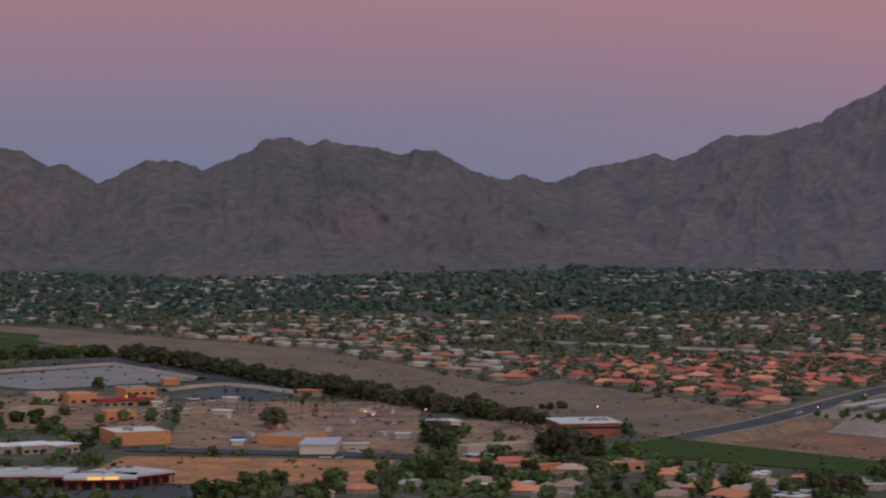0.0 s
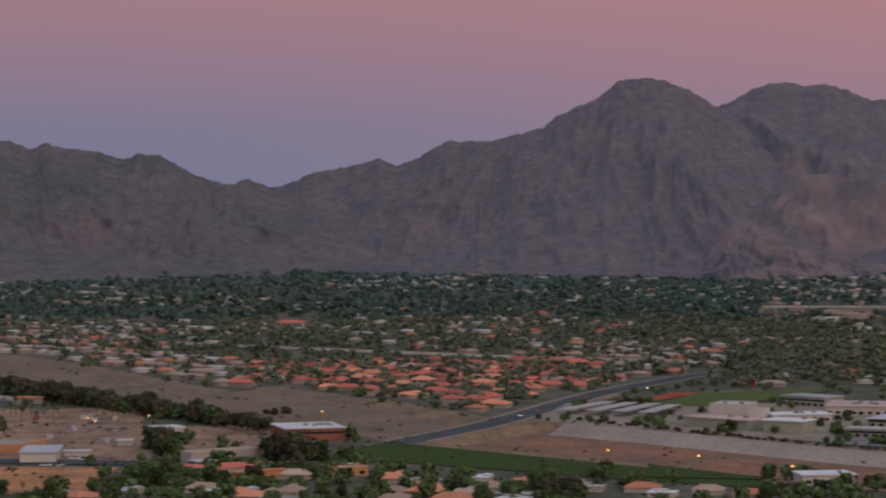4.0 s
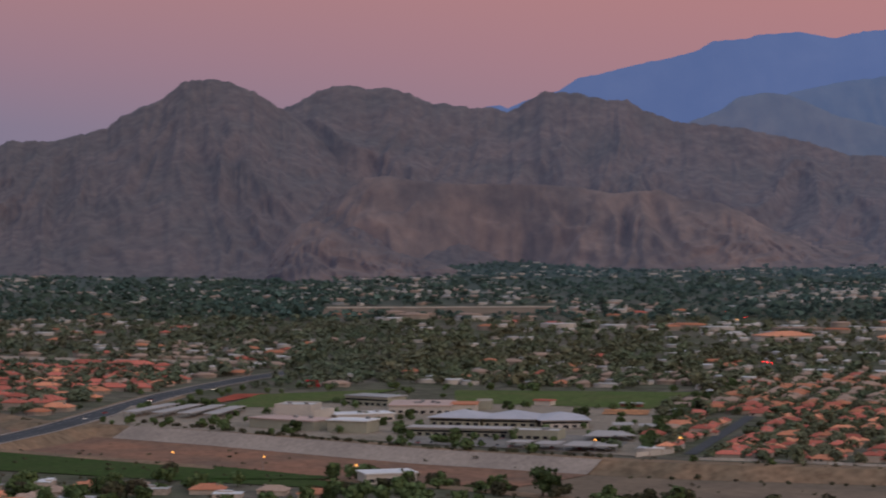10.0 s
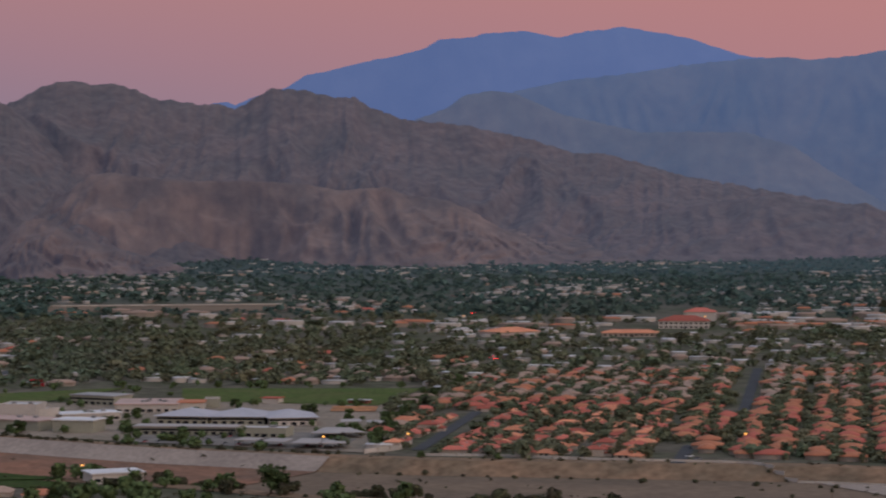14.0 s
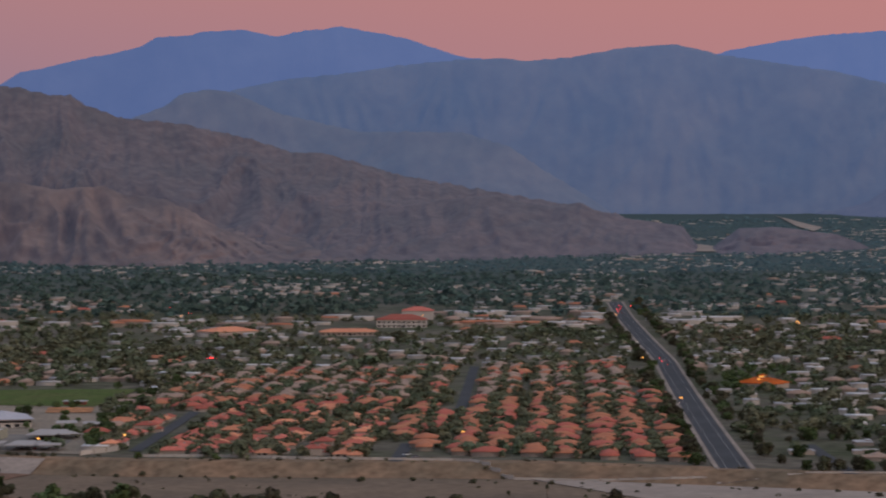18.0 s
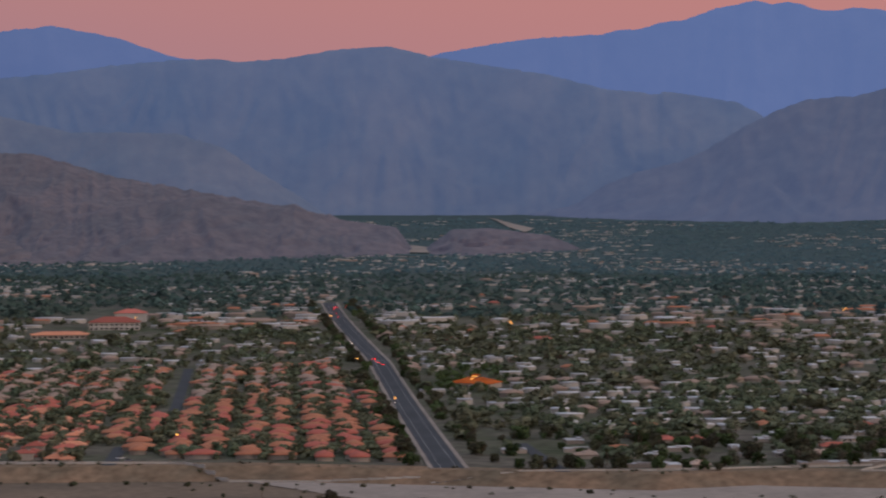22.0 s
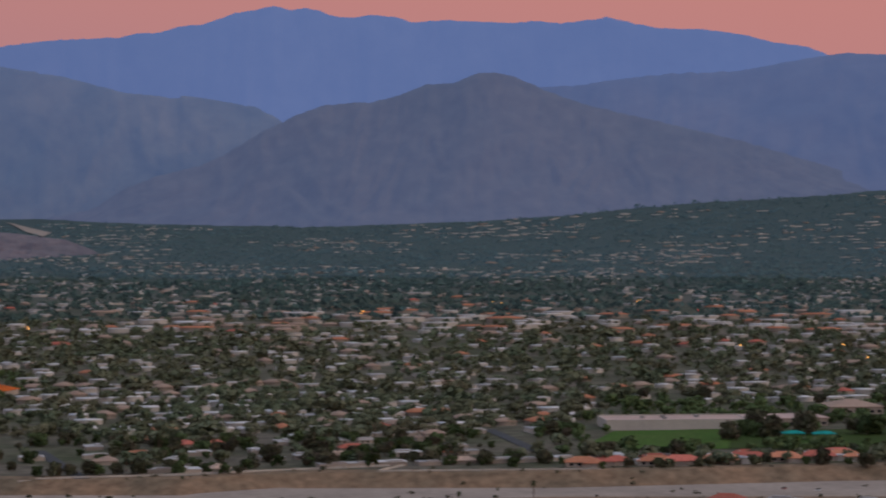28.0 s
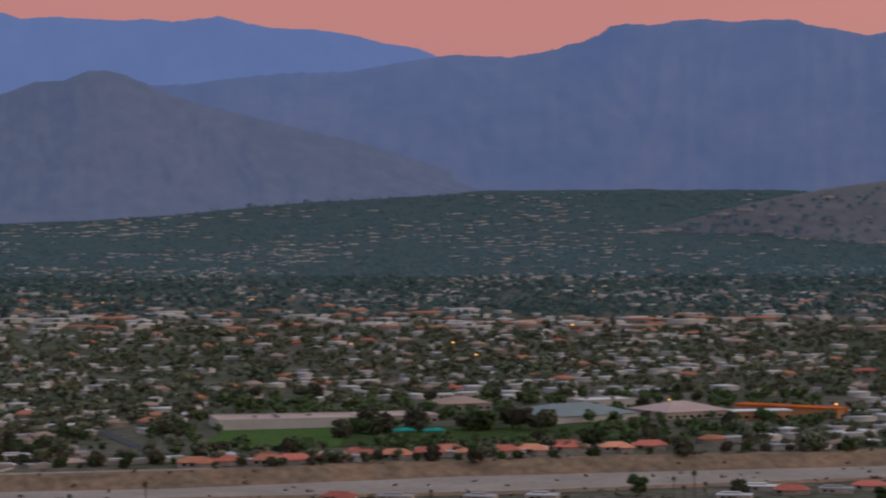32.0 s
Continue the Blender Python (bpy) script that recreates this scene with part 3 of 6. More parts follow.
OLIVE_LEAF = material("olive_leaves", (0.078, 0.085, 0.048), spread=0.25, scale=0.15, fine=1.2, tint=(0.075, 0.060, 0.045), per_object=0.3, per_piece=0.2)
FAR_LEAF = material("town_tree_leaves", (0.108, 0.140, 0.092), spread=0.4, scale=0.012, fine=0.1, tint=(0.135, 0.134, 0.094), per_piece=0.2)
DESERT_LEAF = material("desert_tree_leaves", (0.112, 0.140, 0.086), spread=0.4, scale=0.012, fine=0.1, tint=(0.140, 0.132, 0.084), per_piece=0.2)
# far leaves: haze painted as bluer colour and emission that grows towards +X
WOOD_LEAF = haze_glow(material("valley_wood_leaves", (0.066, 0.108, 0.095), spread=0.4, scale=0.006, fine=0.08, tint=(0.076, 0.105, 0.08), per_piece=0.2), (0.06, 0.095, 0.13), 0.0, "X", 500, 2200, 0.12)
WOOD_FAR = haze_glow(material("hazy_wood_leaves", (0.074, 0.120, 0.122), spread=0.35, scale=0.006, fine=0.07, tint=(0.08, 0.11, 0.088), per_piece=0.2), (0.06, 0.098, 0.14), 0.02, "X", 500, 2500, 0.30)
PALM_LEAF = material("palm_fronds", (0.065, 0.075, 0.035), spread=0.2, scale=0.3, fine=2.0, per_piece=0.3)
ROOF_MIX = {"red": RED_TILE, "salmon": SALMON_TILE, "tan": TAN_TILE, "white": WHITE_ROOF, "grey": GREY_ROOF}
ROOF_WORDS = {"red": "red clay tile", "salmon": "salmon clay tile", "tan": "tan tile", "white": "flat white", "grey": "flat grey gravel"}


def place(ob, x, y, heading=0.0, sink=0.15):
    ob.matrix_basis = pose(x, y, ground_z(x, y) - sink, 0, 0, -heading)
    return ob


def house(style, roof):
    """A one-family house; its front looks to -y. style 0: L plan with garage wing, 1: plain bar, 2: two storeys, 3: low with parapet."""
    root = new("house")
    flat = roof in ("white", "grey")
    words = {0: "stucco house with garage wing", 1: "long low stucco house", 2: "two-storey stucco house", 3: "low stucco house with parapet"}[style]
    tagged(root, "%s, %s roof" % (words, ROOF_WORDS[roof]), "house", "valley houses")
    top, tall = ROOF_MIX[roof], 5.6 if style == 2 else 2.8
    w, d = {0: (17, 11), 1: (18, 10), 2: (14, 11), 3: (16, 12)}[style]
    walls = [box(-w / 2, -d / 2, 0, w / 2, d / 2, tall)]
    roofs = []
    if flat:
        walls.append(box(-w / 2 + 2, d / 2 - 4, tall, w / 2 - 6, d / 2 - 0.5, tall + 0.9))
        roofs.append(box(-w / 2 - 0.2, -d / 2 - 0.2, tall, w / 2 + 0.2, d / 2 + 0.2, tall + 0.25))
        roofs.append(box(-w / 2 + 1.8, d / 2 - 4.2, tall + 0.9, w / 2 - 5.8, d / 2 - 0.3, tall + 1.1))
    else:
        roofs.append(hip(-w / 2, -d / 2, w / 2, d / 2, tall, 2.4))
    if style == 0:
        walls.append(box(w / 2 - 7.5, -d / 2 - 5, 0, w / 2 - 0.5, -d / 2 + 1, 2.7))
        roofs.append(hip(w / 2 - 7.5, -d / 2 - 5, w / 2 - 0.5, -d / 2 + 2, 2.75, 1.6) if not flat else box(w / 2 - 7.7, -d / 2 - 5.2, 2.9, w / 2 - 0.3, -d / 2 - 0.2, 3.1))
    if style == 1 and not flat:
        walls.append(box(-4, -d / 2 - 3, 0, 3, -d / 2 + 1, 2.6))
        roofs.append(hip(-4, -d / 2 - 3, 3, 1, tall, 1.9))
    if style == 2:
        walls.append(box(-w / 2 - 5, -d / 2 + 1, 0, -w / 2, d / 2 - 1, 2.9))
        roofs.append(hip(-w / 2 - 5, -d / 2 + 1, -w / 2 - 0.4, d / 2 - 1, 2.9, 1.3, 0.4))
    part("wall", joined(*walls), STUCCO, root)
    part("roof", joined(*roofs), top, root)
    gy = -d / 2 - (5 if style == 0 else 0)
    gx = w / 2 - 6.5 if style == 0 else w / 2 - 6
    part("garage_door", box(gx, gy - 0.06, 0.1, gx + 5, gy + 0.05, 2.4), DOOR_PAINT, root)
    for x in (-w / 2 + 2.2, -w / 2 + 6.0):
        window = part("window", box(x, -d / 2 - 0.05, 0.9, x + 2.0, -d / 2 + 0.05, 2.2), DARK_GLASS, root)
        part("window_sill", box(x - 0.15, -d / 2 - 0.2, 0.78, x + 2.15, -d / 2 + 0.02, 0.9), PALE_STUCCO, window)
    if style == 2:
        for x in (-4.5, 0.5, 3.5):
            part("window", box(x, -d / 2 - 0.05, 3.7, x + 1.6, -d / 2 + 0.05, 5.0), DARK_GLASS, root)
    if not flat:
        part("chimney", box(-w / 2 + 3, 1.0, tall, -w / 2 + 4, 2.2, tall + 2.6), STUCCO, root)
    return root


def lobes(seed, spread, height, count):
    rng = random.Random(seed)
    made = [(0.0, 0.0, height * 0.55, spread * 0.34)]
    for _ in range(count):
        a, d = rng.uniform(0, 6.283), spread * rng.uniform(0.16, 0.46)
        made.append((d * math.cos(a), d * math.sin(a), height * rng.uniform(0.22, 0.86), spread * rng.uniform(0.12, 0.26)))
    return made


def leaf_cloud(rng, blobs, count, size, squash=0.8):
    """Small leaf clumps scattered over the skins of several lobes."""
    verts, faces = [], []
    weights = [b[3] ** 2 for b in blobs]
    for _ in range(count):
        x, y, z, r = rng.choices(blobs, weights)[0]
        n = Vector((rng.gauss(0, 1), rng.gauss(0, 1), rng.gauss(0.25, 1))).normalized()
        c = Vector((x, y, z)) + Vector((n.x, n.y, n.z * squash)) * r * rng.uniform(0.62, 1.22)
        face = (n + Vector((rng.gauss(0, 0.45), rng.gauss(0, 0.45), rng.gauss(0.15, 0.45)))).normalized()
        u = face.orthogonal().normalized()
        turn = rng.uniform(0, 6.28)
        u = (u * math.cos(turn) + face.cross(u) * math.sin(turn)).normalized()
        w = face.cross(u)
        s = size * rng.uniform(0.6, 1.4)
        k = len(verts)
        verts += [tuple(c - u * s - w * s * 0.6), tuple(c + u * s - w * s * 0.6), tuple(c + w * s * 1.1)]
        faces.append((k, k + 1, k + 2))
    return verts, faces


def broad_tree(seed, height, spread, leaf, name="broadleaf_tree", label="round dark green broadleaf shade tree"):
    rng = random.Random(seed)
    root = tagged(new(name), label, "tree", "valley trees")
    blobs = lobes(seed, spread, height, 15)
    shapes = [tube([(0, 0, -0.3), (0.1, 0, height * 0.2), (0.05, 0.1, height * 0.5)], [0.045 * height, 0.032 * height, 0.015 * height])]
    for x, y, z, r in blobs[1:6]:
        shapes.append(tube([(0.05, 0.05, height * 0.22), (x * 0.5, y * 0.5, z * 0.7), (x, y, z)], [0.018 * height, 0.012 * height, 0.004 * height], 5))
    part("trunk", joined(*shapes), BARK, root)
    part("crown", leaf_cloud(rng, blobs, 860, spread * 0.08), leaf, root)
    return root


def palm_tree(seed, height):
    rng = random.Random(seed)
    root = tagged(new("palm_tree"), "tall slender fan palm with drooping fronds", "tree", "palms")
    bend = rng.uniform(-0.5, 0.5)
    part("trunk", tube([(0, 0, -0.3), (bend * 0.4, 0, height * 0.5), (bend, 0, height)], [0.35, 0.24, 0.2], 7), BARK, root)
    verts, faces = [], []
    for k in range(46):
        a, tilt = rng.uniform(0, 6.283), rng.uniform(-0.9, 1.1)
        length = rng.uniform(1.5, 2.3)
        last = None
        for s in range(4):
            f = s / 3
            x, z = math.cos(tilt) * length * f, math.sin(tilt) * length * f - 0.9 * f * f * length * 0.5
            wide = 0.32 * math.sin(math.pi * (0.15 + 0.8 * f))
            p = (bend + x * math.cos(a), x * math.sin(a), height + z)
            verts += [(p[0] - wide * math.sin(a), p[1] + wide * math.cos(a), p[2]), (p[0] + wide * math.sin(a), p[1] - wide * math.cos(a), p[2] - 0.05)]
            if last is not None:
                n = len(verts)
                faces.append((n - 4, n - 3, n - 1, n - 2))
            last = p
    part("crown", (verts, faces), PALM_LEAF, root)
    return root


def shrub(seed):
    rng = random.Random(seed)
    root = tagged(new("desert_shrub"), "low rounded grey-green desert shrub", "shrub", "shrubs")
    blobs = [(rng.uniform(-0.9, 0.9), rng.uniform(-0.9, 0.9), rng.uniform(0.6, 1.3), rng.uniform(0.7, 1.1)) for _ in range(5)]
    part("stem", joined(*[tube([(0, 0, -0.2), (x * 0.6, y * 0.6, z)], [0.09, 0.04], 5) for x, y, z, r in blobs]), BARK, root)
    part("foliage", leaf_cloud(rng, blobs, 260, 0.27), OLIVE_LEAF, root)
    return root


# ---- districts: lots on a street grid, squared with the boulevard ----
GRID = 33.45
UX, UY = math.sin(radians(GRID)), math.cos(radians(GRID))
VX, VY = UY, -UX
BOULEVARD = [(657.6, 854.6), (1070.7, 1482.4), (1347.8, 1935.8), (1455.2, 2106.9)]
AVENUE = [(120.6, 1229.0), (143.7, 1266.6), (173.4, 1316.0), (207.2, 1383.9), (244.3, 1461.9), (285.1, 1542.6), (325.8, 1606.2), (366.5, 1663.9), (412.9, 1718.4)]
CLEAR = [
    [(172.0, 1301.2), (249.5, 1557.7), (379.7, 1583.1), (488.5, 1557.5), (633.2, 1501.1), (632.6, 1460.6), (574.0, 1365.4), (511.6, 1244.2), (474.4, 1167.1), (428.4, 1057.6), (365.3, 1127.1), (304.8, 1232.9)],       # school and its fields
    [(912.6, 720.8), (1073.6, 835.6), (1193.1, 901.7), (1249.4, 832.7), (1397.8, 683.5), (1452.5, 587.9), (1283.9, 516.2), (1097.1, 536.4), (1007.3, 617.3)],            # park and public halls
    [(944.3, 1246.6), (1069.7, 1398.3), (1118.0, 1391.6), (1012.2, 1247.8), (958.1, 1204.4)],                                                # lit restaurant
    [(596.4, 2357.9), (630.7, 2493.7), (881.3, 2424.8), (833.9, 2294.3)],                                                      # bare strip at the far wall
    [(2605.9, 3309.3), (2635.0, 3281.7), (2506.8, 3010.7), (2385.6, 2904.1), (2417.5, 3003.5)],                                            # canyon wash
    [(2123.9, 2897.5), (2179.5, 2854.9), (2045.1, 2678.7), (1992.8, 2718.7)],                                                        # gravel at the canyon mouth
    [(942.8, 1825.3), (1030.1, 1982.7), (1086.9, 1954.2), (999.6, 1797.3)],                                                    # orange shop row
    [(87.4, 2243.3), (99.1, 2394.8), (144.6, 2391.1), (135.4, 2239.4)],                                                         # red-roofed lodge
    [(1023.8, 1876.6), (1196.0, 2167.6), (1251.3, 2134.0), (1080.0, 1842.0)],                                                        # hotel
]
RED_LAND = [(448.0, 1086.7), (510.8, 1226.4), (607.4, 1379.0), (728.8, 1562.9), (907.4, 1507.1), (1049.8, 1495.5), (656.8, 871.9)]
LEFT_RED = [(46.0, 1598.0), (72.8, 1522.5), (130.9, 1439.8), (185.5, 1433.2), (266.8, 1498.8), (322.4, 1611.5), (315.6, 1796.8), (212.9, 1851.0), (61.4, 1828.8)]
CREAM_LAND = [(-199.0, 1853.2), (-47.4, 1695.6), (45.7, 1588.7), (62.4, 1857.3), (-56.9, 2040.8), (-227.4, 2119.0)]
SIDE_STREETS = [[(462.7, 1086.4), (585.4, 1283.6)], [(716.0, 1197.3), (918.6, 1513.7)], [(549.4, 977.4), (599.0, 1052.7)], [(769.9, 942.3), (698.1, 823.9)], [(1010.9, 846.8), (928.1, 744.1)]]
WALL_STREET = [(-30.0, 2085.0), (64.6, 2012.0), (171.8, 1936.9), (275.9, 1858.0), (332.9, 1830.0), (405.4, 1796.0)]
SIDE_STREETS.append(WALL_STREET)
houses = {}
trees = []
palms = []
for roof in ("red", "salmon", "tan", "white", "grey"):
    houses[roof] = [house(s, roof) for s in ((0, 1, 2) if roof in ("red", "salmon", "tan") else (1, 3))]
for n, (h, s) in enumerate(((7, 7), (8, 9), (6, 7.5), (9, 9), (8, 7))):
    trees.append(broad_tree(20 + n, h, s, (LEAF, OLIVE_LEAF)[n % 2], ("broadleaf_tree", "mesquite_tree", "shade_tree", "mesquite_tree", "garden_tree")[n], label=("round dark green broadleaf tree", "olive-grey feathery desert tree", "wide low dark green shade tree", "olive-grey feathery desert tree", "upright dark green garden tree")[n]))
for n, h in enumerate((10, 13, 8)):
    palms.append(palm_tree(50 + n, h))
shrubs = [shrub(60), shrub(61)]
PROTOTYPES = [h for group in houses.values() for h in group] + trees + palms + shrubs
used = set()


def put(proto, x, y, heading, size=1.0):
    """The first use of a prototype is the prototype itself; later ones are copies."""
    ob = proto if proto.name not in used else copy_thing(proto, Matrix())
    used.add(proto.name)
    place(ob, x, y, heading)
    ob.scale = (size, size, size)
    return ob


class Stuff:
    """Collects small repeated shapes into one mesh."""

    def __init__(self):
        self.verts, self.sides, self.index, self.mats, self.count = [], [], [], [], 0

    def add(self, shape, x, y, z, heading, sx, sy, sz, mat=0):
        v, f = shape
        c, s = math.cos(-radians(heading)), math.sin(-radians(heading))
        v = np.asarray(v) * (sx, sy, sz)
        self.verts.append(np.c_[v[:, 0] * c - v[:, 1] * s + x, v[:, 0] * s + v[:, 1] * c + y, v[:, 2] + z])
        for k, face in enumerate(f):
            self.sides.append(len(face))
            self.index.extend(i + self.count for i in face)
            self.mats.append(mat if isinstance(mat, int) else mat[k])
        self.count += len(v)

    def build(self, name, mats, label, category):
        if not self.count:
            return
        data = bpy.data.meshes.new(name)
        verts = np.concatenate(self.verts)
        data.vertices.add(len(verts))
        data.vertices.foreach_set("co", verts.astype(np.float32).ravel())
        data.loops.add(len(self.index))
        data.loops.foreach_set("vertex_index", np.array(self.index, dtype=np.int32))
        starts = np.concatenate([[0], np.cumsum(self.sides)[:-1]]).astype(np.int32)
        data.polygons.add(len(self.sides))
        data.polygons.foreach_set("loop_start", starts)
        data.polygons.foreach_set("material_index", np.array(self.mats, dtype=np.int32))
        for m in mats:
            data.materials.append(m)
        data.update(calc_edges=True)
        tagged(new(name, data), label, category, kind="stuff")


def far_house(w, d, h, roof):
    walls = box(-w / 2, -d / 2, -1, w / 2, d / 2, h)
    if roof in ("white", "grey"):
        top = box(-w / 2 - 0.3, -d / 2 - 0.3, h, w / 2 + 0.3, d / 2 + 0.3, h + 0.4)
    else:
        top = hip(-w / 2, -d / 2, w / 2, d / 2, h, 2.3)
    walls = (walls[0], walls[1][2:])
    return joined(walls, top), [0] * 4 + [1] * len(top[1])


def far_crown(seed, count, leaf=0.17):
    rng = random.Random(seed)
    blobs = [(rng.uniform(-0.25, 0.25), rng.uniform(-0.25, 0.25), rng.uniform(0.26, 0.72), rng.uniform(0.22, 0.34)) for _ in range(5)]
    v, f = leaf_cloud(rng, blobs, count, leaf)
    if count < 30:
        return v, f
    return joined((v, f), tube([(0, 0, -0.1), (0, 0, 0.5)], [0.05, 0.02], 3))


HOUSE_SHAPES = {r: [far_house(w, d, h, r) for w, d, h in ((17, 11, 2.8), (13, 16, 2.9), (20, 10, 2.7), (15, 12, 3.2))] for r in ROOF_MIX}
HALL_SHAPES = {r: far_house(44, 22, 6.0, r) for r in ROOF_MIX}
NEAR_CROWNS = [far_crown(200 + k, 140, 0.118) for k in range(6)]
FAR_CROWNS = [far_crown(300 + k, 44, 0.165) for k in range(6)]
WOOD_CROWNS = [far_crown(400 + k, 16, 0.28) for k in range(6)]
far_houses = {r: Stuff() for r in ROOF_MIX}
far_trees = {"east": Stuff(), "middle": Stuff(), "south": Stuff()}
woods = {"east": Stuff(), "middle": Stuff(), "south": Stuff(), "rim": Stuff()}
single_houses = single_trees = 0
FEET = [(-11.58, 3127), (-6.04, 2940), (-2.26, 2993), (3.19, 3118), (8.61, 3032), (13.24, 2974), (17.57, 3256), (19.02, 3344), (21.75, 3174), (22.68, 3152), (30.85, 3279), (34.47, 3362), (35.08, 4079), (39.92, 4129), (43.10, 3944), (47.18, 3841), (51.89, 3914), (51.72, 4055), (57.14, 4085), (62.59, 4105), (64.62, 4108), (66.63, 4106), (68.86, 4120)]


def lot_roof(rng, x, y, r, az):
    if inside(RED_LAND, x, y):
        if r > 1480:
            return rng.choices(("tan", "salmon", "red"), (6, 3, 1))[0]
        return rng.choices(("red", "salmon"), (3, 6) if az > 28 else (5, 3))[0]
    if inside(LEFT_RED, x, y):
        return rng.choices(("red", "salmon", "tan"), (8, 2, 1))[0]
    if inside(CREAM_LAND, x, y):
        return rng.choices(("salmon", "tan", "white"), (2, 5, 5))[0]
    if r > 2700:
        return rng.choices(("tan", "white", "grey"), (1, 6, 4))[0]
    if r > 1850 and (az > 14 or r > 2200):
        return rng.choices(("red", "salmon", "tan", "white", "grey"), (0.3, 0.8, 4, 10, 4))[0]
    if az > 37:
        return rng.choices(("red", "salmon", "tan", "white", "grey"), (0.5, 1.2, 3, 8, 8))[0]
    return rng.choices(("red", "salmon", "tan", "white", "grey"), (1.5, 4, 8, 5, 2))[0]


def lots():
    """Lots of the valley: rows across the boulevard; in the estates beside it, rows along it."""
    rng = random.Random(77)
    u, row = 300.0, 0
    while u < 4600:
        v = -3400.0
        while v < 4400:
            v += 16.5
            loose = 3 if u < 1900 else 13
            x, y = u * UX + v * VX + rng.uniform(-loose, loose), u * UY + v * VY + rng.uniform(-loose, loose)
            if not inside(RED_LAND, x, y):
                yield x, y, GRID + (180 if row % 2 else 0) + rng.uniform(-3, 3) + rng.choice((0, 0, 0, 90))
        u += 31.0 if row % 2 == 0 else 45.0
        row += 1
    v, row = -405.5, 0
    while v < 500:
        u = 600.0 + rng.uniform(0, 8)
        while u < 2100:
            u += rng.uniform(13.5, 18.0)
            x, y = u * UX + v * VX + rng.uniform(-2.5, 2.5), u * UY + v * VY + rng.uniform(-2.5, 2.5)
            if inside(RED_LAND, x, y):
                yield x, y, GRID + 90 + (180 if row % 2 else 0) + rng.uniform(-4, 4) + rng.choice((0, 0, 90))
        v += 15.0 if row % 2 == 0 else 20.5
        row += 1


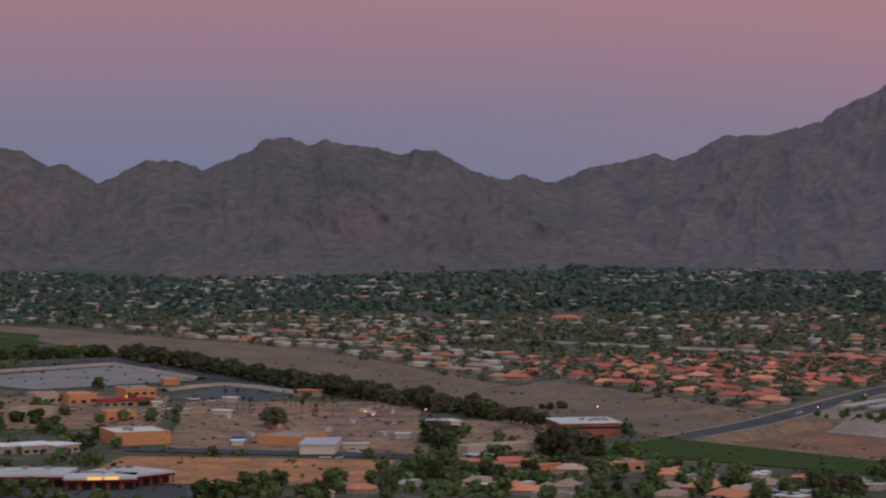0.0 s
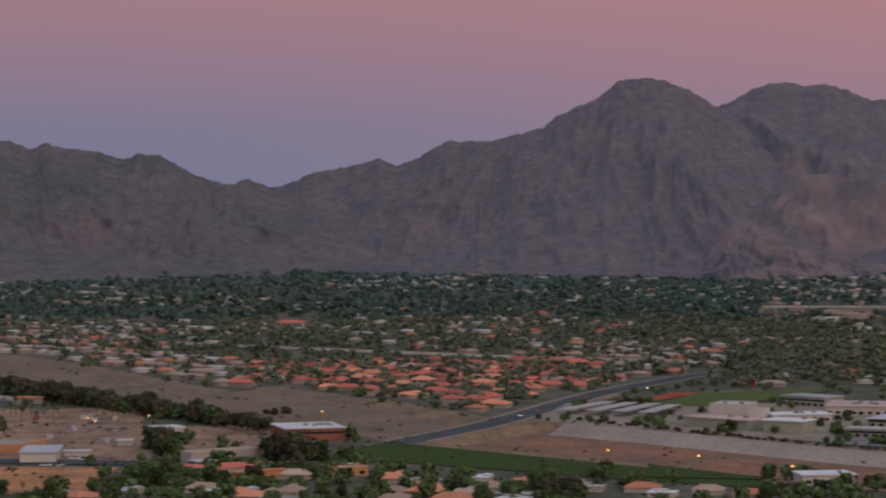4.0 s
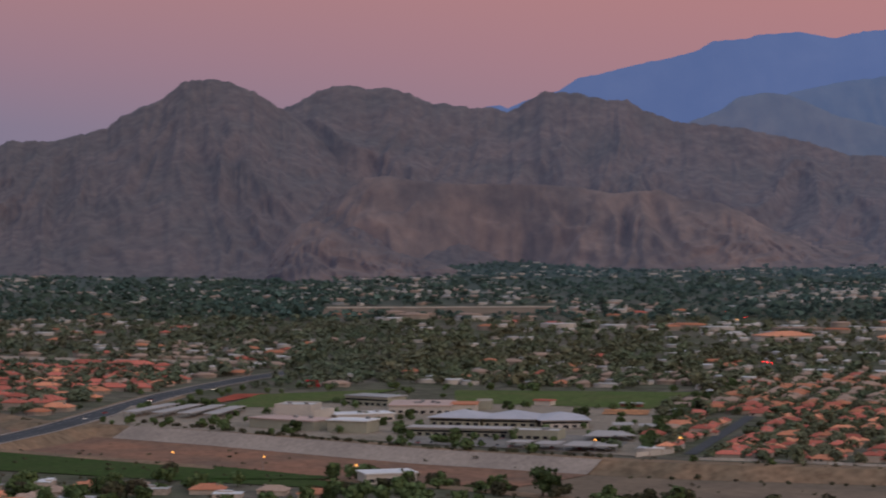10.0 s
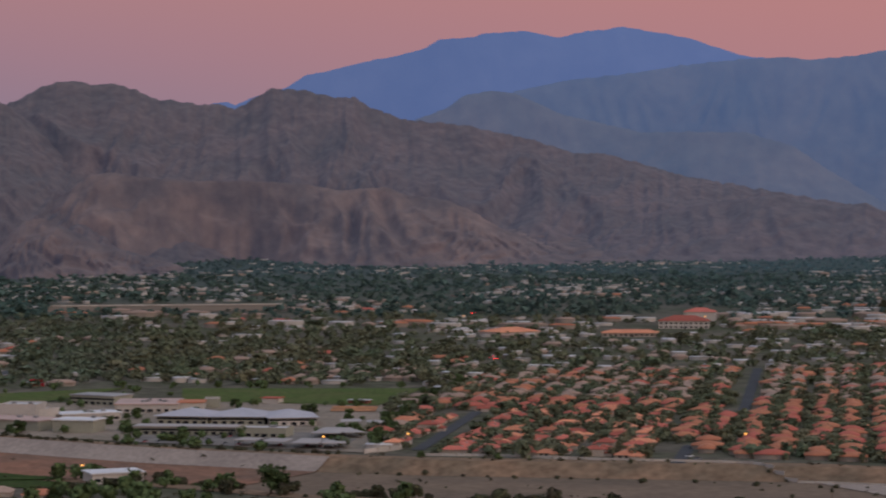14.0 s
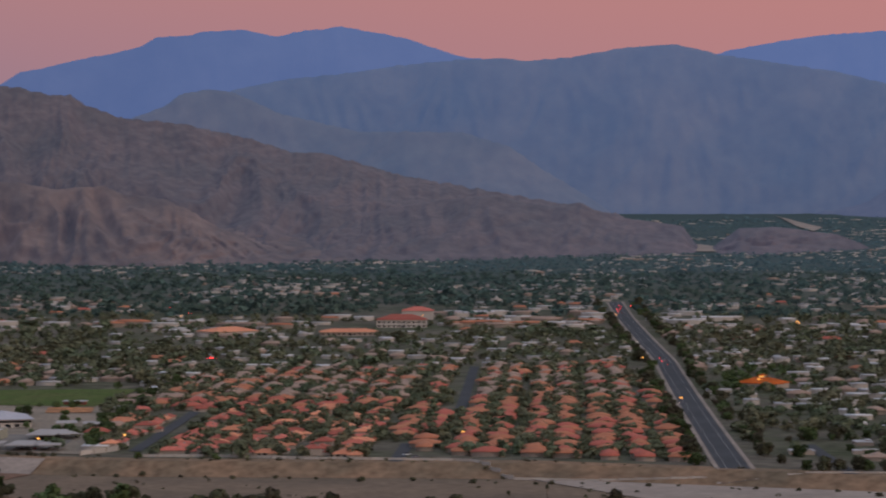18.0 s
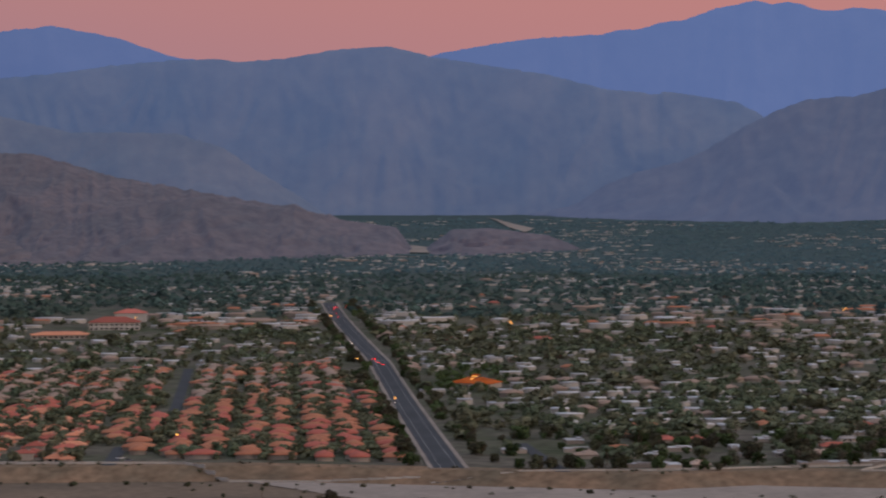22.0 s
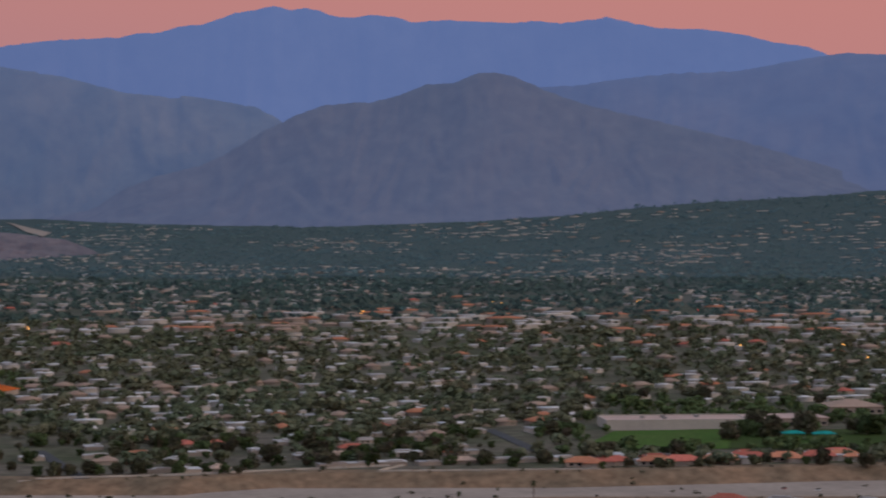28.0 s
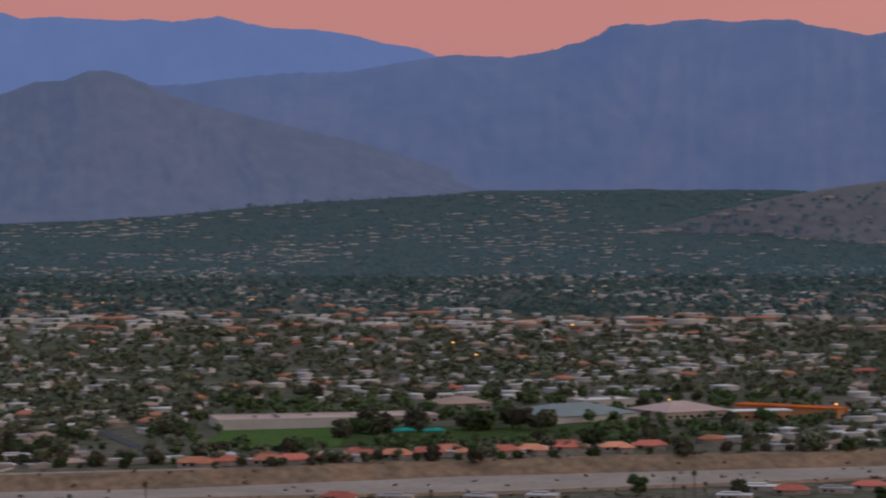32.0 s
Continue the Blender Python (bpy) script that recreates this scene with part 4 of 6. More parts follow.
def settle():
    """Fill the lots of the valley; near ones get single houses and trees, the rest is joined."""
    global single_houses, single_trees
    rng = random.Random(78)
    for x, y, heading in lots():
        r, az = math.hypot(x, y), math.degrees(math.atan2(x, y))
        if not (1020 < r < 4300 and -11.6 < az < 70.2) or r > interp(FEET, az) - 5:
            continue
        if r < 2700 and (inside(NEAR_SIDE, x, y) or beside(RIM_FAR, x, y)[0] < 24):
            continue
        if beside(BOULEVARD, x, y)[0] < 20 or beside(AVENUE, x, y)[0] < 22 or any(beside(e, x, y)[0] < 9.5 for e in SIDE_STREETS) or any(inside(c, x, y) for c in CLEAR):
            continue
        estate, cream = inside(RED_LAND, x, y) or inside(LEFT_RED, x, y), inside(CREAM_LAND, x, y)
        patch = noise.noise(Vector((x / 230, y / 230, 2.0)))
        green = noise.noise(Vector((x / 380, y / 380, 7.0)))
        built = 0.92 if estate or cream else (0.78 if az < 37 and r < 1800 else 0.76 if r < 1450 else 0.64 if r < 1800 else 0.34 if az < 16 else 0.46 if r < 2500 else 0.34 if az < 37 else 0.42 if r < 3200 else 0.22) + (0.75 if r < 2500 else 1.2) * patch
        grove = not estate and 13.5 < az < 22.5 and 1640 < r < 2200
        if grove:
            built -= 0.35
        roof = lot_roof(rng, x, y, r, az)
        z = ground_z(x, y)
        small = min(1.0, max(0.5, (EYE - z) / EYE + 0.05))
        close = (22.0 < az < 37 and r < 1420 and estate) or (37 < az < 53 and r < 1300) or inside(LEFT_RED, x, y)
        strip_mall = not estate and az > 14 and 2200 < r < 2480 and patch > -0.3
        if rng.random() < built:
            if close and single_houses < 270:
                single_houses += 1
                put(rng.choice(houses[roof][:2] * 4 + houses[roof]), x, y, heading, rng.uniform(0.66, 0.82) if az > 20 else rng.uniform(0.85, 1.1))
            elif strip_mall and rng.random() < 0.5:
                roof = rng.choice(("white", "white", "white", "tan", "salmon"))
                shape, mats = HALL_SHAPES[roof]
                far_houses[roof].add(shape, x, y, z, GRID + rng.uniform(-3, 3), rng.uniform(0.3, 0.9), rng.uniform(0.5, 0.9), rng.uniform(0.45, 0.7), mats)
            else:
                shape, mats = rng.choice(HOUSE_SHAPES[roof])
                far_houses[roof].add(shape, x, y, z, heading, rng.uniform(0.7, 1.0) if r < 2400 else rng.uniform(0.75, 1.25), small * rng.uniform(0.75, 1.0), small * rng.uniform(0.75, 0.95), mats)
        if estate:
            count = rng.choice((3, 3, 4)) if az < 20 else rng.choice((2, 2, 3, 3))
        elif cream:
            count = rng.choice((1, 2))
        elif strip_mall:
            count = rng.choice((1, 1, 2, 2))
        else:
            count = rng.choice((1, 2, 2, 3) if az < 37 and r < 2300 else (2, 2, 3, 3)) + (1 if green > 0.05 else 0) + (1 if green > 0.25 else 0) + (1 if small < 0.75 or az < 16 and r > 1850 else 0) + (2 if grove else 0)
        for _ in range(count):
            if estate and az > 20:
                back = rng.uniform(-11, 11)
                way = rng.uniform(-9, 9)
                tx, ty = x + way * UX + back * VX, y + way * UY + back * VY
            else:
                tx, ty = x + rng.uniform(-15, 15), y + rng.uniform(-20, 20)
            if beside(BOULEVARD, tx, ty)[0] < 15 or beside(AVENUE, tx, ty)[0] < 14 or any(beside(e, tx, ty)[0] < 8 for e in SIDE_STREETS):
                continue
            h = rng.uniform(4.5, 9.0) if estate and az < 20 else rng.uniform(3.0, 7.5) if estate else small * rng.uniform(3.6, 8.0)
            if not estate and rng.random() < 0.07:
                h *= 1.6
            if close and single_trees < 150 and rng.random() < 0.8:
                single_trees += 1
                kind = rng.random()
                if kind < 0.8:
                    put(rng.choice(trees), tx, ty, rng.uniform(0, 360), rng.uniform(0.9, 1.5) if az < 20 else rng.uniform(0.5, 1.0))
                elif kind < 0.92:
                    put(rng.choice(palms), tx, ty, rng.uniform(0, 360), rng.uniform(0.7, 1.1))
                else:
                    put(rng.choice(shrubs), tx, ty, rng.uniform(0, 360), rng.uniform(0.9, 1.5))
                continue
            crown = rng.choice(NEAR_CROWNS if r < 1600 else FAR_CROWNS if r < 2350 else WOOD_CROWNS)
            wide = h * rng.uniform(0.9, 1.6)
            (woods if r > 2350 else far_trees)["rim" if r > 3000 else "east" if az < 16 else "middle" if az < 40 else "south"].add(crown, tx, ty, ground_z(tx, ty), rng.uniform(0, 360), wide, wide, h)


settle()
for roof, made in far_houses.items():
    made.build("distant_houses", [PALE_STUCCO if roof in ("white", "grey") else STUCCO, ROOF_MIX[roof]], "many small distant houses with %s roofs" % ROOF_WORDS[roof], "houses")
for name, made in far_trees.items():
    if name == "east":
        made.build("town_trees", [FAR_LEAF], "dense dark green trees among the houses", "trees")
    else:
        made.build("town_trees", [DESERT_LEAF], "dense grey-green desert trees among the houses", "trees")

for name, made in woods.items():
    made.build("valley_trees", [WOOD_FAR if name == "rim" else WOOD_LEAF], "far valley tree cover with blue haze in its colour", "trees")


# ---- streets ----
def road(name, line, half, label, parts=True, bridged=False):
    def side(by):
        return offset(line, by)
    deck = strip(name, side(half), side(-half), ASPHALT, label, "road", 0.35, 80, 4, bridged=bridged)
    if parts:
        for edge in (1, -1):
            strip("kerb_walk", side(edge * (half + 2.2)), side(edge * half), CONCRETE, "", "", 0.5, 80, 1, parent=deck, bridged=bridged)
        for edge in (0.5, -0.5):
            strip("lane_line", side(edge * half + 0.08), side(edge * half - 0.08), GREY_ROOF, "", "", 0.40, 80, 1, parent=deck, bridged=bridged)
    return deck


road("boulevard", BOULEVARD, 7.2, "straight dark asphalt boulevard")
road("avenue", AVENUE, 9.0, "dark asphalt avenue crossing the channel", bridged=True)
for ends in SIDE_STREETS:
    road("side_street", ends, 3.4, "short residential asphalt street", False)


def embankment(line, edge, label):
    """An earth slope from the road's shoulder down to the channel floor."""
    inner, outer = offset(line, edge), offset(line, edge * 2.1)
    verts, faces = [], []
    for i in range(61):
        (x, y), (p, q) = along(inner, i / 60), along(outer, i / 60)
        verts += [(x, y, ground_z(x, y, True) + 0.4), (p, q, ground_z(p, q) - 0.6)]
        if i:
            n = 2 * i
            faces.append((n - 2, n - 1, n + 1, n))
    return tagged(mesh_object("embankment", verts, faces, BANK_SOIL), label, "embankment", kind="structure")


for edge in (11.0, -11.0):
    embankment(AVENUE[:6], edge, "brown earth slope of the road embankment")


def block_wall(line, high, label):
    """A garden wall of plain panels between pillars."""
    root = tagged(new("block_wall"), label, "wall", kind="structure")
    length = sum(math.dist(a, b) for a, b in zip(line, line[1:]))
    count = int(length / 8)
    for k in range(count):
        (ax, ay), (bx, by) = along(line, k / count), along(line, (k + 1) / count)
        w, turn = math.dist((ax, ay), (bx, by)), math.degrees(math.atan2(by - ay, bx - ax))
        panel = part("panel", box(0.2, -0.1, -0.5, w - 0.2, 0.1, high), PALE_STUCCO, root)
        panel.matrix_basis = pose(ax, ay, ground_z(ax, ay), 0, 0, turn)
        pillar = part("pillar", box(-0.25, -0.25, -0.5, 0.25, 0.25, high + 0.25), STUCCO, root)
        pillar.matrix_basis = pose(ax, ay, ground_z(ax, ay), 0, 0, turn)


block_wall([(455.3, 1061.8), (482.5, 1045.4), (523.5, 1006.5), (579.6, 962.6), (583.0, 930.5), (649.7, 867.7)], 1.3, "pale block wall along the channel edge")
block_wall(offset(WALL_STREET, 7.5), 2.4, "long pale wall behind a street")
block_wall([(432.6, 1082.6), (454.7, 1092.5), (472.8, 1117.3)], 2.4, "pale pink entrance wall")
block_wall([(677.0, 842.8), (737.3, 801.9), (837.2, 753.2), (806.4, 743.5), (881.7, 669.8)], 1.0, "low pale block wall beside the levee")


# ---- public and commercial buildings ----
def frame_of(a, b):
    """Heading and length of a front from its left to its right foot, as seen from the street."""
    return math.hypot(b[0] - a[0], b[1] - a[1]), math.degrees(math.atan2(-(b[1] - a[1]), b[0] - a[0]))


FOOTPRINTS = []


def hall(a, b, depth, height, wall, roof, label, name="commercial_building", category="building", style="parapet", windows=True, units=0, band=None, eave=0.7):
    """A building whose front stands on the line a-b and whose body lies behind it."""
    w, heading = frame_of(a, b)
    root = tagged(new(name), label, category)
    x, y = a
    ex, ey = (b[0] - x) / w, (b[1] - y) / w
    FOOTPRINTS.append([(x, y), b, (b[0] - ey * depth, b[1] + ex * depth), (x - ey * depth, y + ex * depth)])
    root.matrix_basis = pose(x, y, ground_z(x, y) - 0.2, 0, 0, -heading)
    if style == "parapet":
        part("wall", joined(box(0, 0, 0, w, 0.4, height), box(0, depth - 0.4, 0, w, depth, height), box(0, 0.4, 0, 0.4, depth - 0.4, height), box(w - 0.4, 0.4, 0, w, depth - 0.4, height)), wall, root)
        part("roof", box(0.4, 0.4, height - 0.9, w - 0.4, depth - 0.4, height - 0.5), roof, root)
        part("coping", joined(box(-0.1, -0.1, height, w + 0.1, 0.5, height + 0.2), box(-0.1, depth - 0.5, height, w + 0.1, depth + 0.1, height + 0.2)), PALE_STUCCO, root)
    elif style == "slab":
        part("wall", box(0, 0, 0, w, depth, height), wall, root)
        part("roof", box(-eave, -eave, height, w + eave, depth + eave, height + 0.6), roof, root)
    else:
        part("wall", box(0, 0, 0, w, depth, height), wall, root)
        part("roof", hip(0, 0, w, depth, height, min(w, depth) * (0.16 if style == "hip" else 0.12), eave), roof, root)
    if windows:
        floors = max(1, int(height / 3.6))
        count = max(1, int(w / 4.5))
        for level in range(floors):
            for k in range(count):
                left = (k + 0.5) * w / count - 1.3
                part("window", box(left, -0.06, 1.0 + 3.5 * level, left + 2.6, 0.1, 2.5 + 3.5 * level), DARK_GLASS, root)
        part("door", box(w / 2 + 0.2, -0.08, 0.1, w / 2 + 1.9, 0.08, 2.3), DARK_GLASS, root)
    if band:
        part("band", box(-0.15, -0.2, height * 0.62, w + 0.15, 0.12, height * 0.62 + 1.0), band, root, "dark band along the front")
    rng = random.Random(int(abs(x) * 7 + abs(y)))
    for _ in range(units):
        ux, uy = rng.uniform(0.15, 0.8) * w, rng.uniform(0.25, 0.7) * depth
        top = height - 0.5 if style == "parapet" else height + 0.6
        part("roof_unit", box(ux, uy, top, ux + 2.4, uy + 1.8, top + 1.3), METAL, root, "grey rooftop air conditioner")
    return root


CANOPY = material("dull_canopy_steel", (0.37, 0.335, 0.32), rough=0.6, spread=0.1, scale=0.05, fine=0.8, tint=(0.31, 0.285, 0.275))


def carport(a, b, depth, height=3.2, roof=CANOPY, label="flat grey parking canopy on steel posts"):
    w, heading = frame_of(a, b)
    root = tagged(new("carport"), label, "carport", "parking canopies")
    ex, ey = (b[0] - a[0]) / w, (b[1] - a[1]) / w
    FOOTPRINTS.append([a, b, (b[0] - ey * depth, b[1] + ex * depth), (a[0] - ey * depth, a[1] + ex * depth)])
    root.matrix_basis = pose(a[0], a[1], ground_z(*a), 0, 0, -heading)
    part("canopy", box(0, 0, height, w, depth, height + 0.35), roof, root)
    for k in range(max(2, int(w / 9) + 1)):
        x = 0.6 + k * (w - 1.2) / max(1, int(w / 9))
        for y in (0.8, depth - 0.8):
            part("post", box(x - 0.12, y - 0.12, -0.2, x + 0.12, y + 0.12, height), METAL, root)
    return root


GREY_LOT = material("worn_asphalt", (0.235, 0.21, 0.19), spread=0.15, scale=0.05, fine=0.5, tint=(0.15, 0.138, 0.128))
PINK_ROOF = material("pale_pink_roof", (0.50, 0.36, 0.32), spread=0.12, scale=0.05, fine=0.9, tint=(0.42, 0.31, 0.28))
FIELD_GRASS = material("sports_turf", (0.068, 0.105, 0.026), spread=0.3, scale=0.04, fine=0.3, tint=(0.095, 0.105, 0.038))
# school by the channel
SCHOOL_PAVING = material("worn_yard_paving", (0.30, 0.24, 0.192), spread=0.2, scale=0.03, fine=0.3, tint=(0.20, 0.17, 0.132))
plot("school_yard", [(210.2, 1352.4), (439.0, 1080.1), (605.9, 1412.8), (248.9, 1467.6)], SCHOOL_PAVING, "worn paved yard of the school", "pavement", 0.35)
plot("parking_lot", [(337.2, 1193.1), (428.4, 1102.6), (473.5, 1185.0), (369.5, 1239.7)], GREY_LOT, "grey asphalt parking lot of the school", "parking lot", 0.5)
plot("sports_field", [(299.4, 1440.1), (338.3, 1425.5), (447.9, 1542.4), (343.8, 1527.8)], FIELD_GRASS, "green sports field inside the running track", "field", 0.6)
plot("running_track", [(279.9, 1447.4), (300.5, 1465.9), (350.0, 1530.2), (330.9, 1537.3)], TRACK, "worn red running track", "track", 0.55)
plot("ball_field", [(447.9, 1428.0), (546.8, 1345.2), (623.6, 1454.2), (477.2, 1521.3)], FIELD_GRASS, "dull green ball field", "field", 0.6)
plot("ball_infield", [(505.2, 1318.9), (528.8, 1305.5), (543.8, 1337.7), (519.6, 1351.5)], DIRT, "orange clay infield", "infield", 0.75)
hall(*[(305.2, 1316.3), (323.8, 1305.4)], 22, 12.0, PALE_STUCCO, WHITE_ROOF, "tall windowless cream gymnasium block", "gymnasium", "school building", windows=False, units=2)
hall(*[(324.6, 1308.9), (342.6, 1325.1)], 26, 8.5, PALE_STUCCO, WHITE_ROOF, "cream school wing beside the gymnasium", "school_wing", "school building", windows=False, units=1)
hall(*[(321.5, 1258.2), (339.9, 1244.0)], 18, 7.0, GREEN_STUCCO, WHITE_ROOF, "sage school wing with pale flat roof", "school_wing", "school building", "slab", windows=False, units=1)
hall(*[(287.9, 1304.0), (316.0, 1267.6)], 22, 5.6, GREEN_STUCCO, PINK_ROOF, "low sage school wing below the gymnasium", "school_wing", "school building", "slab", windows=False, units=2)
hall(*[(342.3, 1317.5), (377.1, 1319.8)], 18, 4.5, PALE_STUCCO, WHITE_ROOF, "low cream school wing with flat roof", "school_wing", "school building", "slab", units=2)
# canopy building: its dark band stands in for shade inside the open front
hall(*[(378.7, 1436.5), (398.9, 1411.2)], 20, 6.0, GREEN_STUCCO, GREY_ROOF, "open school canopy building with dark front", "school_wing", "school building", "slab", band=DARK_GLASS)
hall(*[(445.3, 1376.0), (454.0, 1372.7)], 14, 6.0, GREEN_STUCCO, WHITE_ROOF, "small sage block behind the theatre", "school_wing", "school building", windows=False)
hall(*[(423.7, 1358.8), (437.9, 1353.3)], 20, 5.5, PALE_STUCCO, SALMON_TILE, "cream block with orange tile roof", "school_wing", "school building", "slab", windows=False)
hall(*[(386.5, 1364.8), (421.4, 1351.4)], 42, 5.2, PALE_STUCCO, PINK_ROOF, "long cream school theatre with stepped roof", "school_theatre", "school building", "slab", units=5)
hall(*[(388.1, 1284.4), (412.2, 1267.5)], 30, 5.2, GREEN_STUCCO, BLUE_ROOF, "two-storey classroom block with blue-grey hipped metal roof", "classroom_block", "school building", "low_hip", band=DARK_GLASS, eave=1.6)
hall(*[(413.9, 1266.9), (440.6, 1252.7)], 32, 5.2, GREEN_STUCCO, BLUE_ROOF, "two-storey classroom block with blue-grey hipped metal roof", "classroom_block", "school building", "low_hip", band=DARK_GLASS, eave=1.6)
hall(*[(441.2, 1245.0), (466.5, 1238.9)], 34, 5.2, PALE_STUCCO, BLUE_ROOF, "two-storey classroom block with blue-grey hipped metal roof", "classroom_block", "school building", "low_hip", band=DARK_GLASS, eave=1.6)
hall(*[(357.6, 1226.5), (404.6, 1197.7)], 14, 4.8, GREEN_STUCCO, CANOPY, "long low classroom wing with dark window band", "classroom_wing", "school building", "slab", band=DARK_GLASS)
hall(*[(403.1, 1191.4), (425.5, 1175.8)], 16, 5.6, GREEN_STUCCO, WHITE_ROOF, "low sage flat-roofed classroom wing", "classroom_wing", "school building", units=2)
hall(*[(488.9, 1394.2), (496.7, 1386.7)], 8, 3.5, PALE_STUCCO, RED_TILE, "small field hut with red roof", "field_hut", "hut", "slab", windows=False)
hall(*[(535.7, 1367.1), (545.9, 1358.7)], 5, 2.6, BRICK_WALL, GREY_ROOF, "dark dugout beside the ball field", "dugout", "shelter", "slab", windows=False)
hall(*[(389.9, 1584.4), (398.2, 1581.3)], 8, 4.0, RED_PAINT, RED_PAINT, "small bright red shed behind the field", "red_shed", "shed", "slab", windows=False)
for corners, deep in (([(386.0, 1144.5), (395.2, 1137.7)], 14), ([(395.9, 1131.0), (406.1, 1123.9)], 18), ([(406.8, 1117.3), (418.4, 1109.7)], 26), ([(420.5, 1108.8), (431.6, 1104.5)], 18), ([(435.5, 1165.1), (448.2, 1156.8)], 34), ([(452.6, 1158.4), (463.2, 1157.7)], 26), ([(473.8, 1221.1), (484.8, 1216.8)], 18), ([(484.9, 1209.4), (494.4, 1205.7)], 18)):
    carport(*corners, deep)
for ends in ([(238.0, 1384.5), (275.2, 1440.6)], [(252.7, 1375.0), (287.9, 1431.6)], [(266.8, 1365.8), (300.0, 1422.8)], [(280.7, 1356.6), (309.8, 1410.7)]):
    carport(*ends, 9, 3.4)

SAGE_ROOF = material("grey_green_metal_roof", (0.20, 0.235, 0.23), rough=0.7, spread=0.1, scale=0.05, fine=0.8, tint=(0.17, 0.20, 0.20))
# park, halls and low homes beyond the southern bend
plot("park_lawn", [(951.8, 739.0), (1004.5, 679.9), (1097.7, 746.8), (1045.8, 786.5)], material("bright_lawn", (0.050, 0.105, 0.018), spread=0.25, scale=0.05, fine=0.3, tint=(0.066, 0.108, 0.026)), "bright green mown park lawn", "lawn", 0.4)
plot("park_lawn_south", [(1003.0, 682.4), (1109.0, 608.9), (1197.2, 628.1), (1096.4, 742.1)], GRASS, "shaded green park lawn under trees", "lawn", 0.4)
hall(*[(1049.3, 793.9), (1107.1, 737.9)], 36, 5.8, PALE_STUCCO, PINK_ROOF, "long cream school hall with pale pink flat roof", "school_hall", "school building", windows=False, units=5)
hall(*[(1119.0, 745.8), (1153.4, 716.3)], 30, 4.4, STUCCO, PINK_ROOF, "low sand-coloured flat-roofed school wing", "school_wing", "school building", "slab", units=3)
hall(*[(1219.0, 755.0), (1241.6, 732.6)], 30, 4.6, STUCCO, TAN_TILE, "sand-coloured hall with low tan roof", "public_hall", "building", "low_hip")
hall(*[(1171.3, 657.8), (1231.6, 627.6)], 46, 4.2, PALE_STUCCO, SAGE_ROOF, "wide low hall with grey-green metal roof", "sports_hall", "building", "low_hip", windows=False)
hall(*[(1270.3, 683.9), (1301.2, 663.1)], 24, 6.0, PALE_STUCCO, WHITE_ROOF, "pale flat-roofed public building", "public_hall", "building", units=2)
hall(*[(1233.2, 610.2), (1272.1, 588.2)], 40, 4.6, STUCCO, PINK_ROOF, "pale pink church hall with low roof", "church_hall", "building", "low_hip")
hall(*[(1253.0, 576.5), (1276.2, 551.4)], 12, 5.0, ORANGE_STUCCO, WHITE_ROOF, "long low orange-walled shop row", "shop_row", "building", "slab")
hall(*[(1294.5, 595.6), (1289.7, 528.3)], 14, 5.5, ORANGE_STUCCO, ORANGE_ROOF, "long market shed with bright orange roof", "market_shed", "building", "slab", windows=False)
for x, y in ([(1067.8, 684.5), (1076.0, 670.7)]):
    shade = tagged(new("playground_canopy"), "teal fabric playground canopy on posts", "canopy", "playground canopies")
    place(shade, x, y, 50)
    part("sail", hip(-6, -4, 6, 4, 4.0, 1.3, 0.2), TEAL_CLOTH, shade)
    for px, py in ((-5.5, -3.5), (5.5, -3.5), (-5.5, 3.5), (5.5, 3.5)):
        part("post", box(px - 0.1, py - 0.1, -0.2, px + 0.1, py + 0.1, 4.0), METAL, shade)
for k, (x, y) in enumerate([(889.2, 687.1), (902.3, 680.3), (915.4, 663.5), (926.0, 656.1), (946.8, 647.5), (960.7, 640.3), (971.5, 627.7), (987.0, 617.9), (997.5, 611.3), (1015.3, 592.6), (1027.5, 583.5), (1047.9, 572.2), (1059.5, 552.7), (1076.2, 542.1)]):
    put(houses[("salmon", "red")[k % 2]][k % 2], x, y, 53 + 4 * (k % 3), 0.95)
    if k % 3:
        put(houses[("salmon", "white", "red")[k % 3]][k % 2], x + 12.5, y + 9.5, 230, 0.85)

plot("garden_lawn", [(210.6, 1044.7), (267.1, 1026.4), (275.1, 1069.5), (226.9, 1099.7)], GRASS, "small green garden lawn", "lawn", 0.8)
plot("bare_strip", [(599.4, 2365.4), (833.9, 2302.5), (869.9, 2402.1), (625.7, 2468.8)], SAND, "bare sandy strip before a long wall", "dirt", 0.6)
block_wall([(626.2, 2451.5), (861.5, 2387.3)], 1.8, "long pale wall beyond the bare strip")
hall(*[(974.5, 1869.2), (1020.2, 1846.6)], 22, 3.6, STUCCO, SALMON_TILE, "long ochre shop row with low roof", "shop_row", "building", "low_hip")
hall(*[(886.7, 1896.6), (931.0, 1905.6)], 30, 5.0, STUCCO, SALMON_TILE, "wide shop with salmon tile roof", "shop", "building", "low_hip")
hall(*[(104.1, 2279.0), (129.1, 2269.5)], 12, 4.0, STUCCO, RED_TILE, "sand-coloured lodge with red tile roof", "lodge", "building", "hip")
